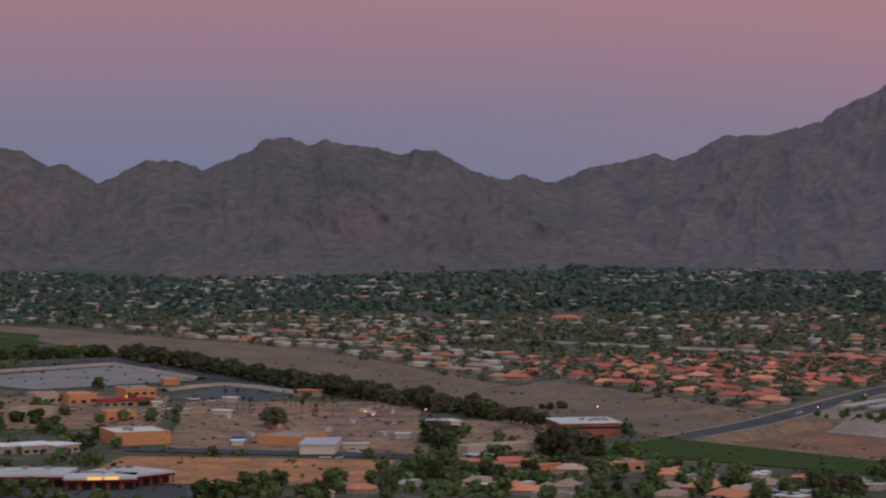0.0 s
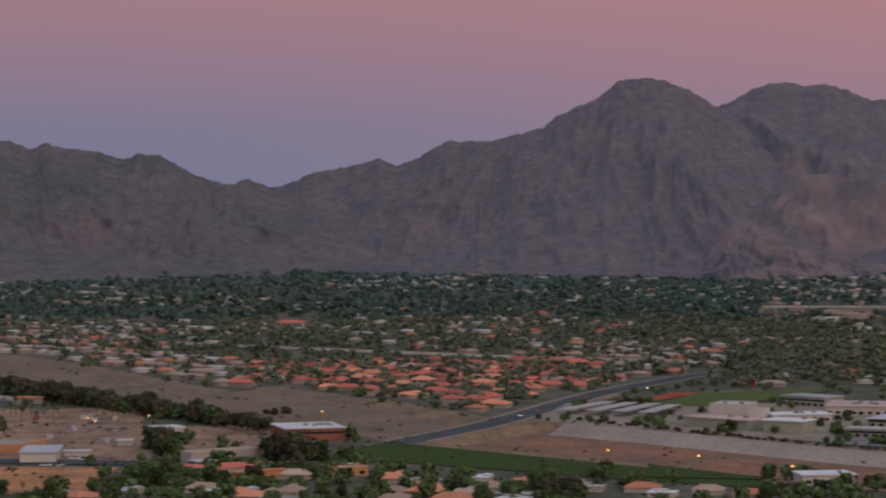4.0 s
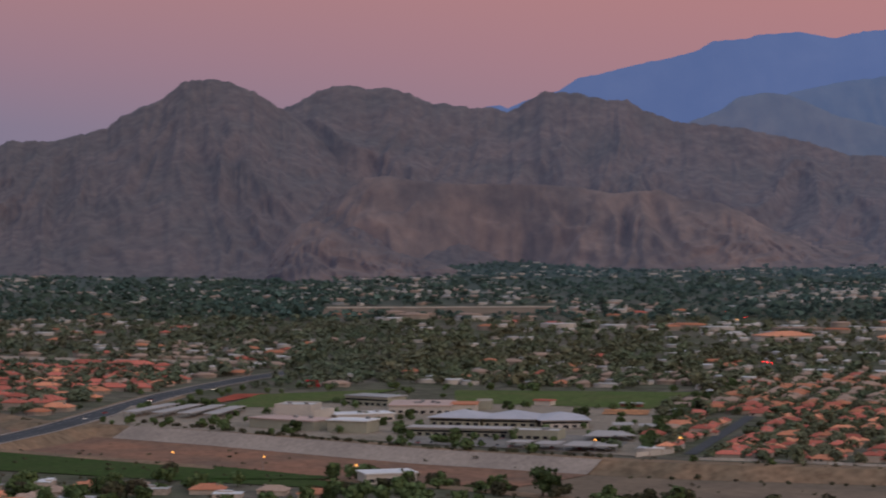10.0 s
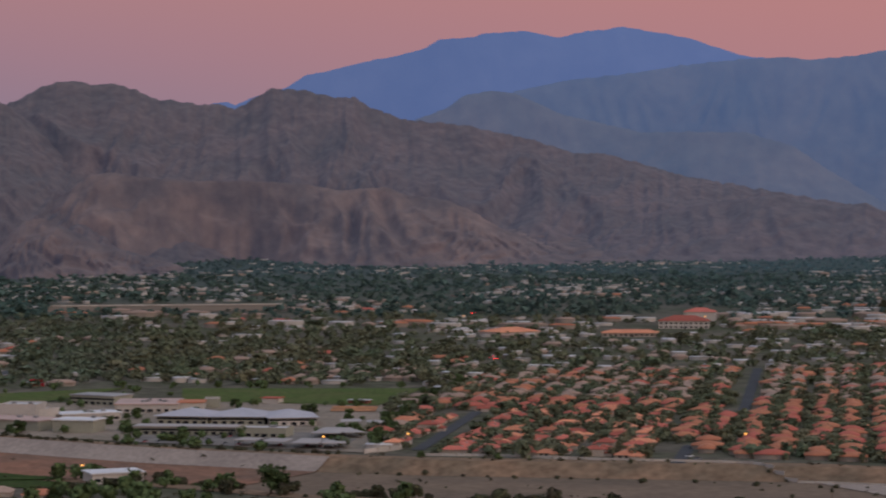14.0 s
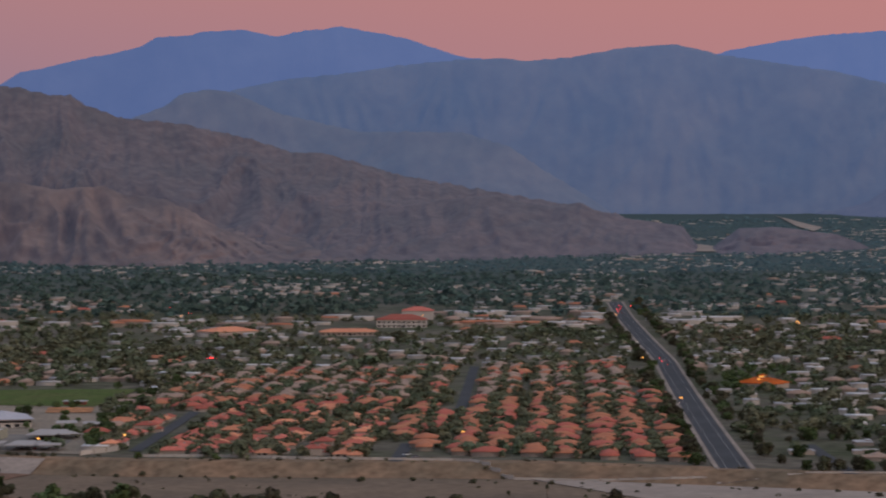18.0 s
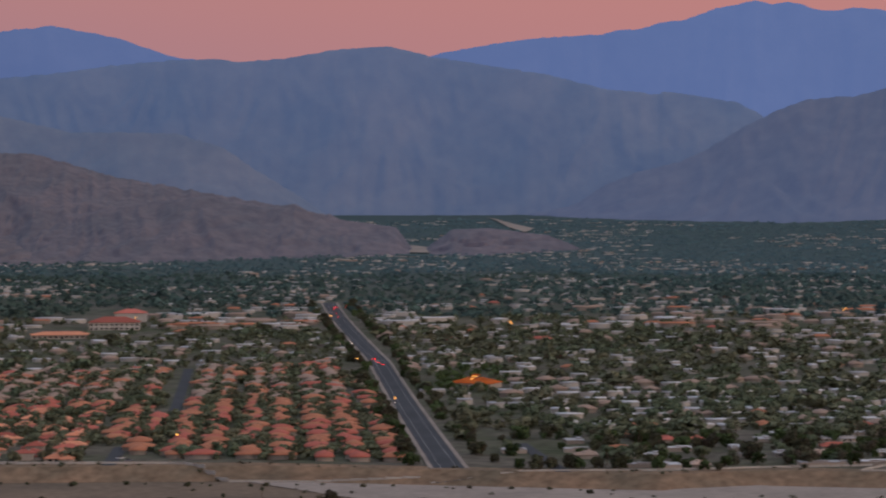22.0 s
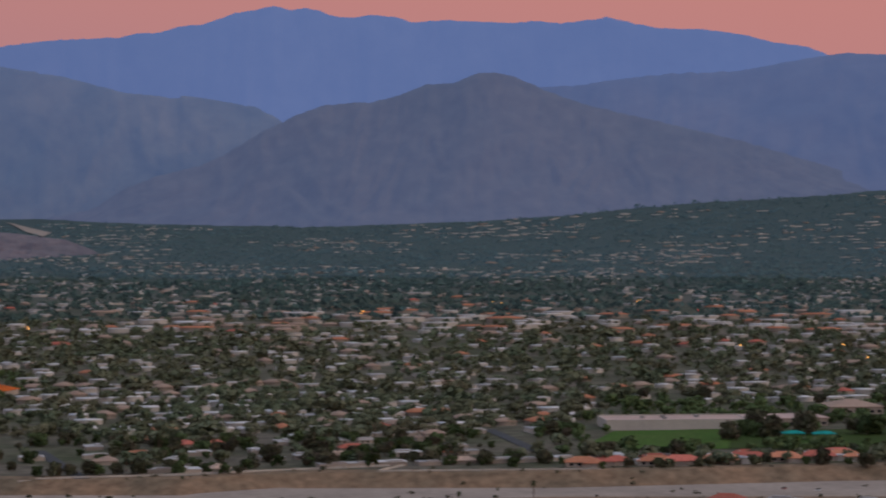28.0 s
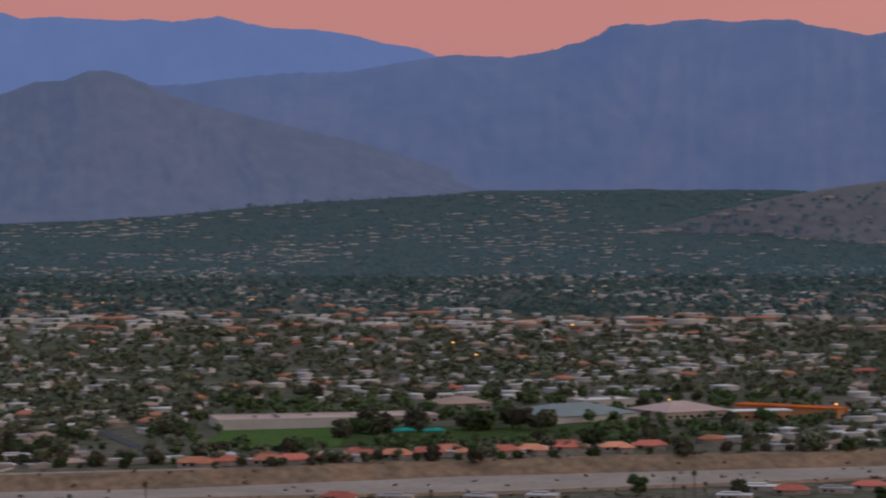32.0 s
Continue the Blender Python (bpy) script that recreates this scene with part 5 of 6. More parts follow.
# hotel and restaurant towards the mountains
hall(*[(1066.4, 1932.9), (1105.8, 1908.8)], 30, 7.5, PALE_STUCCO, RED_TILE, "pale three-storey hotel with red tile roof", "hotel", "building", "hip")
hall(*[(1137.4, 2010.4), (1163.1, 1994.5)], 24, 9.0, PALE_STUCCO, RED_TILE, "upper hotel wing with red tile roof", "hotel_wing", "building", "hip", windows=False)
restaurant = hall(*[(968.8, 1261.5), (983.4, 1236.2)], 22, 4.0, STUCCO, ORANGE_ROOF, "restaurant with orange roof and lit lantern", "restaurant", "building", "hip")
lantern = part("lantern", joined(box(12.6, 9.0, 7.2, 16.6, 13.0, 8.6)), STUCCO, restaurant)
part("lantern_light", box(12.9, 8.94, 7.7, 16.3, 9.0, 8.5), glowing("lantern_glow", (1.0, 0.45, 0.10), 1.6), lantern, "lit amber lantern window")
part("lantern_roof", hip(12.6, 9.0, 16.6, 13.0, 8.6, 1.2, 0.5), ORANGE_ROOF, lantern)

# white shop row, sheds and ponds on the near side
MAROON = material("maroon_paint", (0.17, 0.022, 0.03), spread=0.15, scale=0.2, fine=2.0)


def mall(a, b, depth, label, sign=False):
    """A shop row: a deep white roof over a dark glazed front with a red fascia."""
    w, heading = frame_of(a, b)
    root = tagged(new("strip_mall"), label, "building", "strip mall wings")
    root.matrix_basis = pose(a[0], a[1], ground_z(*a) - 0.2, 0, 0, -heading)
    part("wall", box(0.5, 2.5, 0, w - 0.5, depth, 4.6), BRICK_WALL, root)
    part("roof", joined(box(-0.5, 0, 4.6, w + 0.5, depth + 0.5, 5.9), box(w * 0.1, depth * 0.35, 5.9, w * 0.5, depth * 0.7, 6.5)), WHITE_ROOF, root)
    part("fascia", box(-0.6, -0.15, 4.0, w + 0.6, 0.3, 4.9), MAROON, root, "dark red fascia band")
    for k in range(int(w / 5)):
        x = (k + 0.5) * w / int(w / 5)
        part("shop_window", box(x - 1.9, 2.38, 0.4, x + 1.9, 2.55, 3.4), DARK_GLASS, root)
        part("column", box(x + 2.2, 0.2, 0, x + 2.6, 0.6, 4.0), MAROON, root)
    for k in range(3):
        x = w * (0.2 + 0.25 * k)
        part("roof_unit", box(x, depth * 0.75, 5.9, x + 2.6, depth * 0.75 + 2, 7.2), METAL, root, "grey rooftop air conditioner")
    if sign:
        for x in (w * 0.32, w * 0.56):
            part("lit_sign", box(x, -0.3, 4.8, x + w * 0.2, -0.1, 6.2), glowing("yellow_sign_light", (1.0, 0.55, 0.12), 0.55), root, "lit yellow sign panel")


mall(*[(-205.2, 1017.6), (-163.2, 1016.1)], 30, "white-roofed strip mall wing, dark front")
mall(*[(-160.7, 1003.4), (-131.0, 1006.5)], 18, "strip mall entrance wing with lit yellow sign", True)
mall(*[(-132.5, 1015.0), (-117.5, 1031.8)], 30, "white-roofed end wing of strip mall")
hall(*[(-166.4, 1202.9), (-139.8, 1213.8)], 34, 7.0, ORANGE_STUCCO, WHITE_ROOF, "large ochre store with white roof edge", "store", "building", units=3, windows=False)
hall(*[(-95.2, 1208.9), (-73.0, 1199.0)], 30, 5.0, ORANGE_STUCCO, STUCCO, "ochre warehouse wing with pale roof", "warehouse", "building", windows=False)
hall(*[(-70.2, 1153.1), (-53.1, 1152.4)], 36, 5.0, PALE_STUCCO, BLUE_ROOF, "pale warehouse with blue-grey roof", "warehouse", "building", "slab", windows=False)
hall(*[(-198.4, 1478.3), (-180.3, 1486.0)], 24, 8.5, ORANGE_STUCCO, STUCCO, "ochre block beside the pond", "store", "building", units=1)
hall(*[(-206.7, 1438.2), (-179.1, 1453.2)], 14, 4.0, STUCCO, RED_PAINT, "shop with long red awning roof", "shop", "building", "slab", eave=2.0)
hall(*[(-191.3, 1343.8), (-174.8, 1350.3)], 16, 6.0, ORANGE_STUCCO, SALMON_TILE, "small ochre stucco office building", "office", "building")
hall(*[(-231.2, 1463.0), (-214.9, 1470.6)], 20, 6.5, ORANGE_STUCCO, SALMON_TILE, "ochre stucco shop building", "shop", "building")
hall(*[(-253.6, 1471.9), (-237.3, 1479.6)], 18, 6.0, STUCCO, SALMON_TILE, "plain sand-coloured shop building", "shop", "building")
hall(*[(-252.8, 1386.0), (-232.9, 1377.9)], 18, 5.0, STUCCO, SALMON_TILE, "low sand-coloured shop building", "shop", "building")
hall(*[(11.5, 1133.6), (45.8, 1154.0)], 10, 6.0, STUCCO, STUCCO, "long beige shed with blank wall", "shed", "building", windows=False)
hall(*[(13.9, 1068.2), (51.4, 1081.2)], 20, 4.5, PALE_STUCCO, RED_TILE, "shop row with red and white roof", "shop_row", "building", "slab")
hall(*[(34.9, 1048.8), (52.0, 1066.8)], 8, 4.5, ORANGE_STUCCO, SALMON_TILE, "ochre end of a shop row", "shop", "building", "slab")
hall(*[(13.9, 1107.5), (22.4, 1112.3)], 8, 4.0, TEAL_CLOTH, BLUE_ROOF, "small hut with blue roof", "hut", "building", "slab", windows=False)
hall(*[(61.2, 1242.5), (93.0, 1247.5)], 34, 7.0, BRICK_WALL, WHITE_ROOF, "two-storey red-brown office with pale roof", "office", "building", "slab", windows=False, band=DARK_GLASS, units=6)
hall(*[(-189.9, 1610.2), (-179.7, 1614.6)], 8, 4.0, ORANGE_STUCCO, SALMON_TILE, "pump house on the pond bank", "pump_house", "building", "slab", windows=False)
hall(*[(-95.8, 1516.7), (-83.7, 1507.6)], 10, 4.0, STUCCO, SALMON_TILE, "small sand-coloured service building", "shed", "building", "slab", windows=False)
hall(*[(-7.7, 1284.6), (9.1, 1290.6)], 14, 4.5, PALE_STUCCO, WHITE_ROOF, "small white service building", "shed", "building", "slab")
hall(*[(73.9, 1070.7), (90.8, 1074.9)], 14, 4.5, ORANGE_STUCCO, SALMON_TILE, "ochre stucco house with flat roof", "house", "house", units=1)
for corners, tall in (([(-222.6, 1159.2), (-205.5, 1164.0)], 4), ([(-205.9, 1158.5), (-191.0, 1169.1)], 4.5), ([(-190.1, 1163.4), (-180.7, 1174.3)], 4)):
    hall(*corners, 16, tall, STUCCO, WHITE_ROOF, "low house with pale flat roof", "house", "house", "slab")
plot("dirt_field", [(-164.4, 1035.7), (-35.3, 1015.9), (-22.9, 1124.4), (-155.1, 1151.0)], DIRT, "bare orange-brown graded dirt field", "dirt", 0.3)
plot("gravel_yard", [(-138.5, 1172.6), (-7.0, 1150.6), (-15.8, 1471.0), (-160.2, 1476.9)], GRAVEL, "pale gravel storage yard", "yard", 0.3)
plot("gravel_yard_west", [(-280.9, 1302.1), (-156.2, 1297.4), (-176.7, 1528.4), (-325.9, 1511.3)], GRAVEL, "pale gravel lots between shops", "yard", 0.3)
plot("shop_parking", [(-201.2, 974.5), (-105.6, 971.3), (-110.7, 1018.5), (-209.2, 1013.4)], ASPHALT, "asphalt parking of the strip mall", "parking lot", 0.3)
plot("service_street", [(-158.2, 1173.4), (-6.9, 1129.0), (-7.0, 1150.6), (-161.3, 1196.7)], ASPHALT, "asphalt service street", "road", 0.45)
plot("pond_basin", [(-358.4, 1662.0), (-247.9, 1794.4), (-169.8, 1638.1), (-269.1, 1557.7)], LINER, "dark lined pond basin", "basin", 0.3)
plot("pond", [(-351.3, 1647.4), (-247.8, 1778.1), (-173.0, 1643.0), (-270.7, 1571.1)], WATER, "still grey water of a storage pond", "water", 0.55)
plot("pond_basin_south", [(-177.3, 1502.7), (-146.7, 1599.4), (-95.3, 1538.5), (-127.7, 1467.5)], LINER, "dark lined pond basin", "basin", 0.3)
plot("golf_green_west", [(-385.6, 1829.3), (-319.7, 1851.3), (-364.2, 2139.2), (-472.6, 2242.9)], GRASS, "dark green lawn past the channel", "lawn", 0.3)
strip("green_field", [(86.0, 1195.9), (117.7, 1229.6), (150.5, 1185.8), (183.7, 1141.2), (216.9, 1096.2), (246.8, 1049.5), (264.3, 1014.9)], [(73.6, 1135.8), (108.0, 1128.8), (139.8, 1101.3), (172.1, 1069.4), (205.4, 1038.5), (237.3, 1008.9), (262.3, 988.2)], GRASS, "large dark green sown field", "field", 0.4, 80, 10)
plot("office_yard", [(-4.3, 1161.6), (48.2, 1159.5), (63.8, 1340.2), (-8.1, 1343.5)], GRAVEL, "bare gravel yard by the office", "yard", 0.3)


def berm(line, wide, high, mat, label):
    root = strip("berm", offset(line, wide / 2), offset(line, -wide / 2), mat, label, "berm", 0.3, 60, 4)
    for i, v in enumerate(root.data.vertices):
        v.co.z += high * (0, 0.8, 1, 0.8, 0)[i % 5]
    return root


berm([(-362.6, 1681.7), (-322.0, 1721.6), (-249.3, 1789.0), (-169.3, 1652.6)], 9, 2.2, CONCRETE, "white-topped pond embankment")
berm([(-183.4, 1555.1), (-168.2, 1586.3), (-147.1, 1604.1), (-122.4, 1580.0), (-93.2, 1534.0)], 8, 2.0, CONCRETE, "white-topped pond embankment")
strip("pond_road", [(-380.3, 1764.0), (-336.8, 1801.3), (-253.4, 1850.3), (-163.7, 1697.3), (-82.7, 1542.4)], [(-371.3, 1722.2), (-329.8, 1763.5), (-250.2, 1811.0), (-164.3, 1662.3), (-89.1, 1525.1)], ASPHALT, "dark perimeter road round the ponds", "road", 0.35, 80, 3)


# ---- trees, homes and small things of the near side ----
def grow(points, kinds, low, high, rng):
    for x, y in points:
        proto = rng.choice(kinds)
        tall = rng.uniform(low, high)
        put(proto, x + rng.uniform(-1, 1), y + rng.uniform(-1, 1), rng.uniform(0, 360), tall)


rng = random.Random(9)
DARK = [trees[0], trees[2], trees[4]]
OLIVE = [trees[1], trees[3]]
grow([(-98.8, 973.0), (-89.8, 976.6), (-81.8, 992.4), (-74.1, 1000.4), (-70.2, 1012.8), (-56.7, 967.7), (-51.6, 967.5), (-47.6, 995.3), (-44.5, 1016.2), (-22.7, 994.5), (-19.9, 1037.2), (-16.1, 1059.9), (-9.6, 1069.0), (-5.1, 1036.7), (-2.7, 1078.3), (-24.5, 970.5), (-179.3, 975.7), (-166.4, 975.3)], DARK, 1.0, 1.35, rng)
grow([(-1.5, 1175.6), (4.0, 1161.3), (-5.0, 1214.3), (49.2, 1148.4), (55.2, 1131.9), (63.0, 1126.3), (71.0, 1147.5)], trees, 1.5, 1.95, rng)
grow([(27.5, 1360.0), (31.8, 1338.1), (37.8, 1323.7), (45.2, 1309.4), (24.5, 1374.9), (49.1, 1288.8)], OLIVE, 1.1, 1.4, rng)
grow([(-95.0, 1305.1), (-92.4, 1308.5)], OLIVE, 1.3, 1.5, rng)
grow([(-241.6, 1342.1), (-229.5, 1327.6), (-214.3, 1293.0), (-204.9, 1272.8), (-186.1, 1209.6), (-178.5, 1197.4), (-180.4, 1240.0), (-215.6, 1273.3), (-180.6, 1182.9), (-190.0, 1197.9), (-204.3, 1259.9), (-230.7, 1574.6)], DARK, 0.8, 1.2, rng)
grow([(86.6, 1155.2), (76.6, 1038.2), (67.6, 963.6), (63.5, 971.5), (119.0, 989.6), (129.0, 1031.9), (127.6, 965.4), (141.9, 968.8), (159.8, 1009.0), (168.1, 1030.5), (171.1, 1004.4), (169.5, 967.9), (107.2, 990.0), (11.0, 1040.6), (17.3, 1044.9), (23.3, 1035.6), (35.3, 1026.4), (90.1, 1037.7)], DARK, 0.7, 1.2, rng)
grow([(71.2, 990.2), (119.1, 995.2), (125.1, 1004.7), (145.7, 996.3), (157.2, 977.2), (165.3, 996.7), (168.7, 985.3), (197.4, 1064.3), (246.3, 955.3), (265.9, 951.4), (324.2, 991.5), (319.0, 999.4), (331.4, 990.1), (38.4, 1048.7), (46.7, 1070.3), (57.3, 1080.2), (66.6, 1066.3)], trees, 0.6, 1.1, rng)
tall_tree = broad_tree(77, 14, 8.5, LEAF, "poplar_tree", "tall dense dark green poplar tree")
PROTOTYPES.append(tall_tree)
grow([(333.7, 939.3), (337.7, 937.6)], [tall_tree], 0.95, 1.05, rng)
grow([(287.4, 1053.4)], [trees[2]], 1.5, 1.6, rng)
grow([(323.7, 1002.3), (328.3, 1000.4), (331.5, 994.1), (313.1, 1001.8), (300.6, 994.9), (337.6, 996.5), (286.0, 979.7), (274.7, 975.3), (256.5, 971.6), (243.0, 966.2)], OLIVE, 0.5, 0.8, rng)
grow([(275.7, 1449.0), (284.8, 1445.6), (289.7, 1435.2), (296.2, 1441.4), (465.2, 1377.0), (414.9, 1301.2), (387.7, 1323.6), (358.9, 1247.4), (359.7, 1326.4), (300.5, 1266.3), (304.8, 1264.6), (329.2, 1292.0), (362.5, 1294.3), (347.2, 1262.8), (358.6, 1229.6), (377.8, 1204.7), (404.8, 1190.7), (491.8, 1311.7)], DARK, 0.6, 0.95, rng)
grow([(1071.2, 717.6), (1069.5, 707.4), (1073.5, 700.8), (1085.6, 719.9), (1118.5, 678.1), (1115.8, 669.2), (1124.0, 668.7), (1138.0, 658.8), (1140.4, 654.7), (1133.2, 639.9), (1044.6, 710.7), (1099.1, 697.2), (1135.5, 635.9)], [trees[1], trees[3], trees[0]], 1.1, 1.6, rng)
grow([(1015.4, 798.0), (1023.8, 796.9), (1007.0, 799.1), (949.3, 681.1), (949.1, 675.9), (969.0, 605.0), (974.6, 585.2), (1060.1, 598.6), (1073.4, 576.2), (1081.8, 574.1), (1094.5, 570.9), (1085.3, 556.3), (1100.7, 554.4), (1088.7, 538.7), (1080.8, 528.5), (1050.9, 510.8), (1160.6, 554.0), (1199.2, 555.2), (1158.7, 583.6), (1104.8, 465.2), (1113.5, 450.7), (906.9, 416.0), (891.8, 453.2), (928.3, 360.8)], trees, 0.75, 1.15, rng)
grow([(412.5, 897.4), (450.4, 859.4), (481.5, 844.2), (487.4, 835.9), (571.4, 827.9), (629.1, 783.8), (389.6, 902.6), (428.7, 877.7), (449.9, 873.6), (464.0, 850.7)], OLIVE + shrubs, 0.7, 1.0, rng)
grow([(-130.3, 1419.7), (-124.2, 1419.4), (-120.1, 1411.5), (-115.5, 1403.6), (-93.3, 1433.9), (-91.1, 1441.7), (-84.7, 1449.5), (-79.6, 1433.3), (-75.2, 1441.1), (-71.4, 1425.1), (-63.8, 1371.4), (-64.9, 1432.7), (-61.5, 1473.0), (-73.6, 1371.8), (-82.5, 1383.3), (-41.2, 1381.6), (-31.9, 1407.8), (-28.0, 1377.3), (-50.9, 1472.5)], palms, 0.8, 1.1, rng)
grow([(885.7, 435.7), (891.7, 433.4), (890.3, 428.1), (899.7, 428.1), (765.9, 659.1), (786.3, 633.1)], palms, 0.6, 0.9, rng)
grow([(527.5, 843.5), (547.0, 840.9), (556.8, 829.8), (298.6, 1002.0), (312.4, 1008.8), (292.4, 1011.7), (361.3, 1128.7)], palms, 0.45, 0.7, rng)
grow([(-163.6, 1046.8), (-159.3, 1051.2), (-155.4, 1042.0), (-147.3, 1046.3), (-145.4, 1050.7)], palms, 0.7, 0.9, rng)


def hedge(line, gap, low, high, kinds, wobble=3.0):
    length = sum(math.dist(a, b) for a, b in zip(line, line[1:]))
    for k in range(int(length / gap)):
        x, y = along(line, (k + rng.random()) * gap / length)
        put(rng.choice(kinds), x + rng.uniform(-wobble, wobble), y + rng.uniform(-wobble, wobble), rng.uniform(0, 360), rng.uniform(low, high))


hedge([(-248.3, 1861.7), (-155.6, 1697.0), (-83.2, 1551.3), (-22.4, 1446.8), (30.4, 1345.3)], 5.5, 1.0, 1.55, OLIVE + [trees[0]], 5)
hedge([(-370.4, 1840.4), (-315.3, 1851.3), (-265.5, 1873.5)], 6, 1.2, 1.6, DARK)
hedge([(443.7, 1096.7), (509.8, 1237.2), (604.0, 1394.7), (673.1, 1495.5)], 9, 0.5, 0.85, DARK, 4)
hedge([(52.7, 1427.3), (84.1, 1441.7)], 8, 0.4, 0.6, OLIVE)
hedge([(698.8, 880.7), (963.5, 1291.1), (1110.8, 1510.5)], 17, 0.5, 0.9, trees, 4)
hedge([(655.0, 880.0), (996.0, 1403.0)], 12, 0.5, 1.0, trees, 5)
hedge([(1018.0, 1425.0), (1431.0, 2109.0)], 19, 0.5, 1.0, trees, 4)
hedge([(1098.0, 1485.0), (1468.0, 2091.0)], 19, 0.5, 1.0, trees, 4)
hedge([(235.4, 1350.5), (304.1, 1229.7), (351.1, 1158.0), (422.7, 1080.4)], 4.5, 0.7, 1.4, shrubs, 3)
hedge([(416.3, 1050.0), (581.5, 915.3), (705.6, 786.4)], 14, 0.5, 1.2, shrubs, 4)
hedge([(686.2, 854.3), (750.9, 816.7), (853.0, 767.5), (849.2, 746.5), (906.7, 688.7)], 9, 0.45, 0.8, trees, 5)
hedge([(873.6, 683.3), (955.4, 617.3), (1040.4, 539.5), (1133.2, 440.5)], 16, 0.45, 0.75, trees, 3)
grow([(1260.4, 814.3), (1264.2, 791.3), (1300.6, 763.2), (1300.4, 746.6), (1322.4, 726.1), (1288.5, 652.8), (1329.4, 663.7), (1356.1, 651.2), (1389.5, 627.5), (1187.6, 687.5), (1166.8, 722.7), (1223.3, 619.8), (1258.9, 581.0), (1270.9, 847.0), (1263.2, 877.0), (1235.3, 906.3)], trees, 0.6, 1.0, rng)
hedge([(680.3, 793.4), (791.4, 663.0), (918.6, 511.7)], 22, 0.5, 1.3, shrubs, 12)

for k, (x, y) in enumerate([(-42.0, 1003.4), (-34.6, 994.9), (-15.9, 1015.2), (-52.3, 971.5), (27.3, 1001.0), (17.8, 1005.5), (57.1, 1066.6), (100.9, 1046.4), (110.6, 1032.5), (93.9, 998.7), (111.2, 994.0), (138.1, 1045.0), (136.4, 1009.9), (154.6, 1022.1), (177.5, 1000.0), (93.2, 966.6), (115.9, 963.9), (140.8, 961.1), (51.1, 1000.2), (36.2, 984.3), (44.8, 968.2)] + [(174.8, 1016.8), (201.5, 993.8), (206.3, 975.7), (227.8, 984.2), (241.4, 964.6), (142.7, 975.9), (124.3, 979.6), (106.1, 1008.5), (32.1, 1006.2), (15.9, 1017.9)]):
    put(houses[("tan", "salmon", "grey", "tan", "salmon", "white")[k % 6]][k % 2], x, y, rng.choice((20, 200, 35, 110)), rng.uniform(0.75, 0.95))
hall(*[(274.7, 1006.0), (297.8, 1005.9)], 16, 4.5, PALE_STUCCO, WHITE_ROOF, "low white building with flat roof", "clubhouse", "building", "slab")
for k, (x, y) in enumerate([(898.9, 413.6), (929.9, 401.8), (943.6, 387.0), (858.0, 481.8), (811.2, 552.0), (841.3, 501.9), (934.8, 418.2), (963.1, 379.5), (823.3, 531.9)]):
    put(houses[("white", "red", "grey")[k % 3]][k % 2], x, y, 70, 0.8)

hedge([(297.9, 955.8), (437.1, 867.1), (364.2, 918.7), (498.0, 826.8)], 9, 0.5, 0.9, OLIVE + shrubs, 8)
hedge([(303.2, 1020.9), (342.2, 994.5)], 9, 0.55, 0.85, OLIVE, 4)
strip("canyon_wash", [(2582.4, 3263.5), (2561.7, 3198.1), (2520.7, 3101.5), (2482.6, 3003.3)], [(2570.1, 3224.2), (2519.3, 3137.5), (2468.9, 3052.5), (2421.1, 2950.3)], PALE_SAND, "pale dry wash at the canyon mouth", "wash", 1.5, 30, 2)
strip("canyon_wash_low", [(2095.9, 2848.0), (2124.1, 2854.8), (2113.7, 2778.2)], [(2031.5, 2757.7), (2044.4, 2734.2), (2067.0, 2716.8)], PALE_SAND, "pale gravel at the canyon mouth", "wash", 1.5, 30, 2)

# ---- scrub and scattered trees of the near side ----
OPEN_LAND = [
    [(-164.0, 1033.5), (-35.1, 1011.6), (-21.7, 1129.6), (-157.3, 1156.6)], [(-138.5, 1172.6), (-7.0, 1150.6), (-15.8, 1471.0), (-160.2, 1476.9)], [(-354.2, 1642.6), (-252.5, 1827.7), (-82.7, 1542.4), (-127.0, 1459.3), (-267.6, 1548.7)],
    [(73.3, 1130.5), (119.8, 1251.6), (219.9, 1111.7), (266.0, 1021.6), (261.8, 986.1), (204.5, 1033.9), (139.1, 1096.2)], [(-201.2, 974.5), (-105.6, 971.3), (-117.3, 1080.2), (-223.7, 1084.1)],
]


